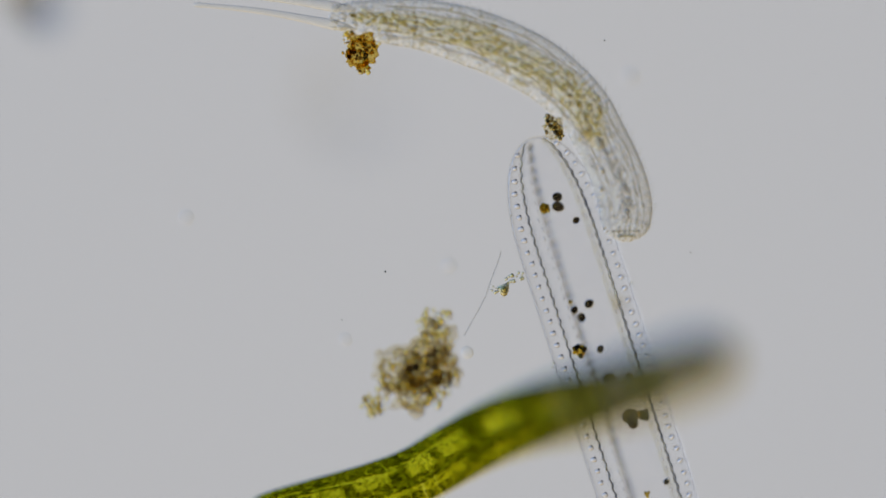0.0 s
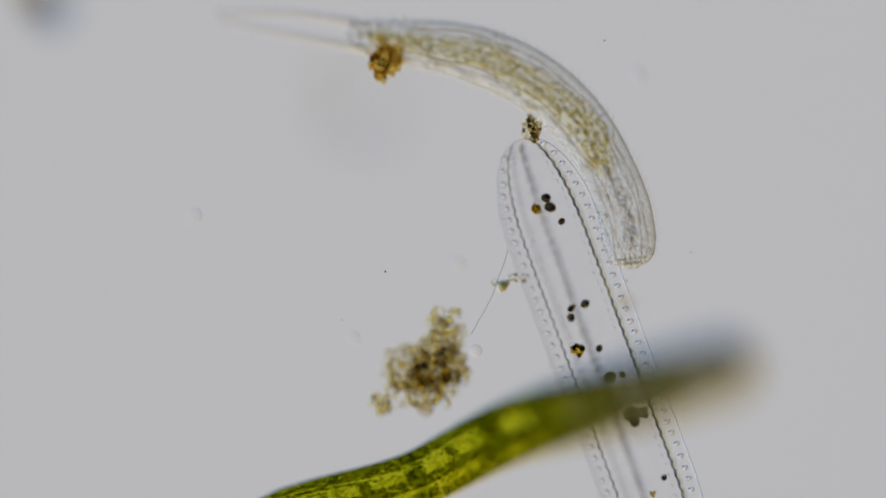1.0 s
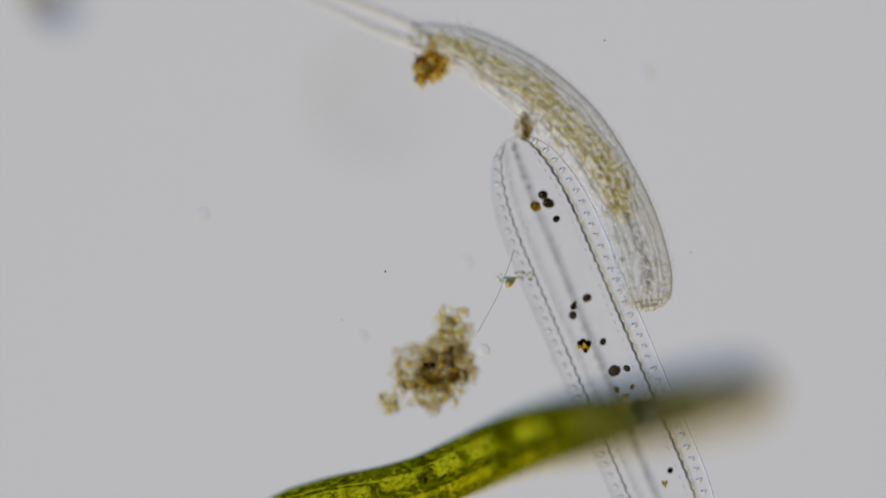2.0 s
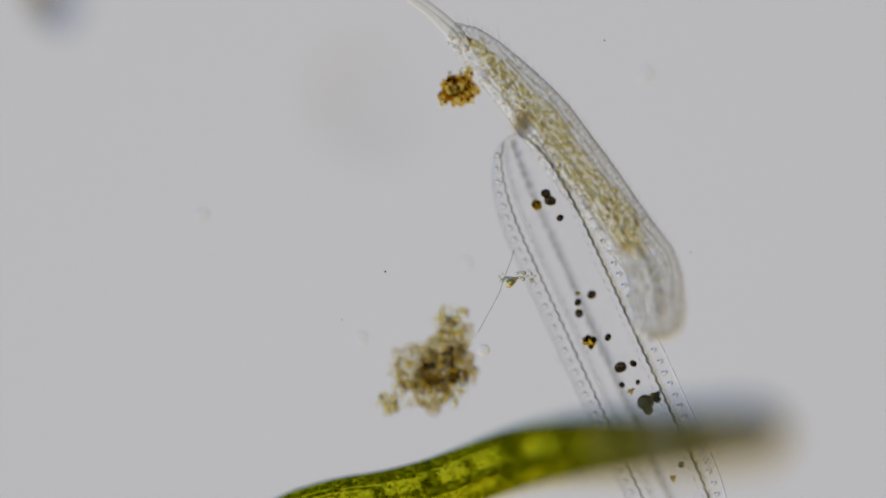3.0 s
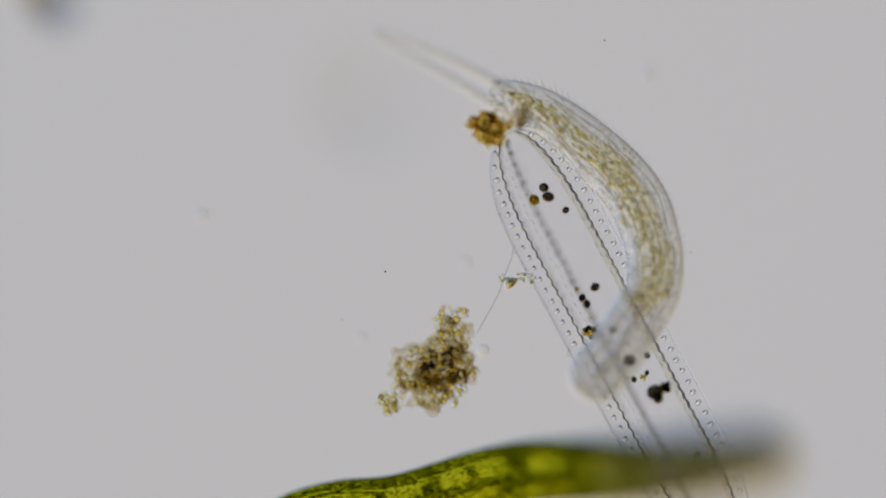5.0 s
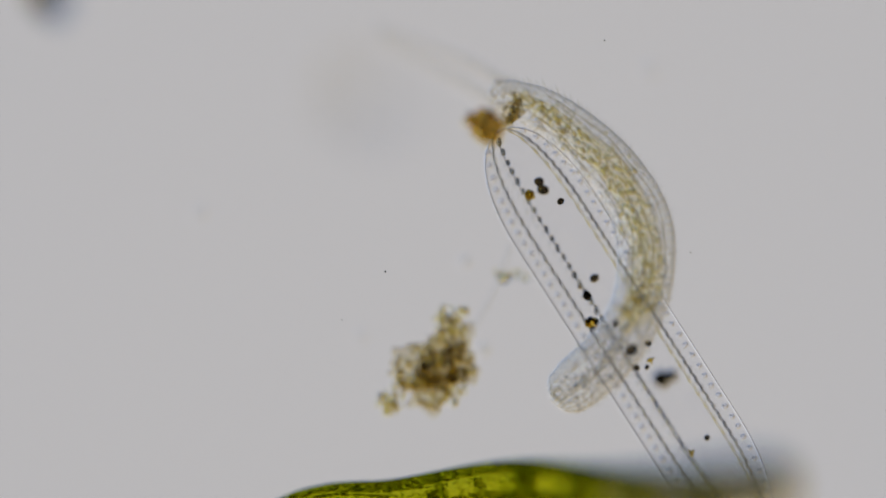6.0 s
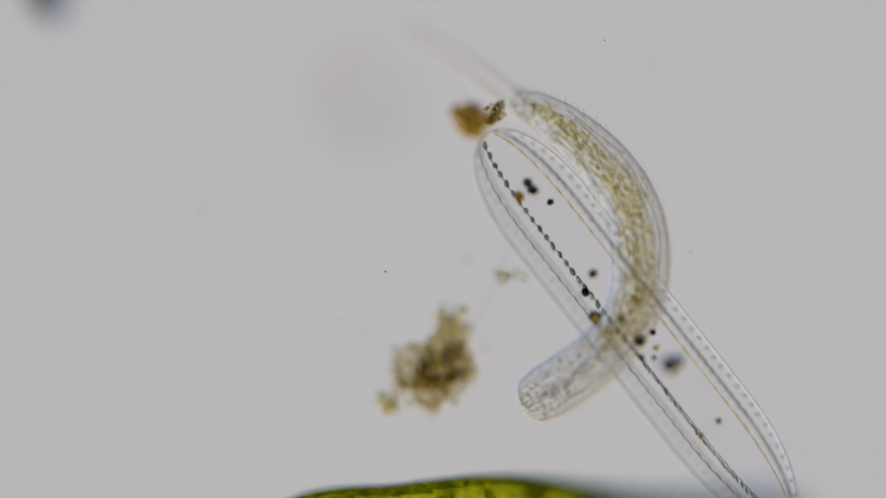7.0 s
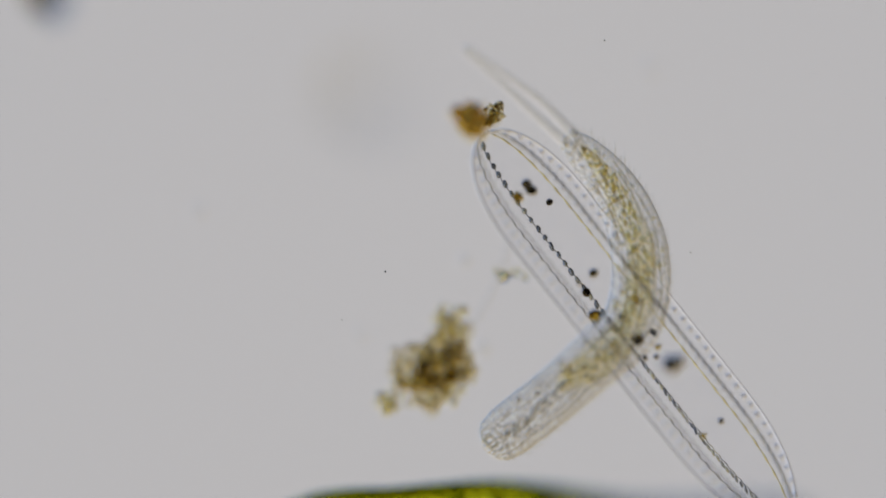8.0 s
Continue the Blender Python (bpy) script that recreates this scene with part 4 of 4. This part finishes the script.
def small_things():
    dust = []
    # pale round droplets lying about
    for u, v, r, z in ((1144, 132, 16, 0.016), (358, 381, 14, 0.005), (824, 466, 14, -0.010), (640, 597, 12, 0.004), (856, 620, 11, 0.0)):
        bm = bmesh.new()
        bmesh.ops.create_icosphere(bm, subdivisions=3, radius=r * K)
        ob = part("droplet", bm, RING if u == 856 else BUBBLE)
        ob.location = spot(u, v, z)
        tagged(ob, "small pale round droplet in the water", "droplet", "droplets in the water")
    # dirt on the underside of the slide
    rnd = random.Random(8)
    for u, v, r, z, mat in ((103, -6, 34, -0.12, DARKDIRT), (668, 170, 46, -0.25, DIRT)):
        bm = bmesh.new()
        blob(bm, (0, 0, 0), 1.0, rnd, 0.0, (1, 1, 1), 4)
        for vert in bm.verts:
            d = vert.co.normalized()
            w = 1 + 0.5 * noise.noise(d * 1.7 + Vector((u, v, 0))) + 0.3 * noise.noise(d * 5)
            vert.co = Vector((d.x, d.y, d.z * 0.15)) * w * r * K
        ob = part("dirt_spot", bm, mat)
        ob.location = spot(u, v, z)
        tagged(ob, "blurred grey spot of dirt under the slide" if mat is DIRT else "dark brown spot of dirt on the slide", "dirt", "dirt on the slide")
    # dust on the optics, which goes with the objective
    for u, v, r in ((682, 481, 2.2), (605, 566, 1.8), (1070, 72, 1.8), (1173, 168, 1.2), (1222, 447, 1.4), (1440, 130, 1.2), (1425, 803, 1.3), (40, 619, 1.4), (447, 67, 1.2), (505, 660, 1.2), (187, 176, 1.1)):
        bm = bmesh.new()
        blob(bm, (0, 0, 0), r * K, rnd, 0.2, (1, 1, 0.5))
        ob = part("dust_speck", bm, SPECK)
        tagged(ob, "tiny black dust speck on the optics", "dust", "dust on the optics")
        dust.append((ob, u, v))
    return dust


def motions():
    shell_motion(shell)
    worm_motion(*animal)
    alga_motion(*thread)
    crumb_motion(made["rust"], RUST_KEYS)
    crumb_motion(made["tip"], TIP_KEYS)
    crumb_motion(made["crystal"], CRYSTAL_KEYS)
    crumb_motion(made["thread"], THREAD_KEYS)
    for ob, u, v in dust:
        walk(ob, [(t, Matrix.Translation(place_at(t, u, v, z))) for t, du, dv, z in STAGE])


setting()
shell = long_shell()
oil_rows = []
oil_drops()
mouth_rows = []
animal = worm()
thread = alga()
made = crumbs()
dust = small_things()
motions()
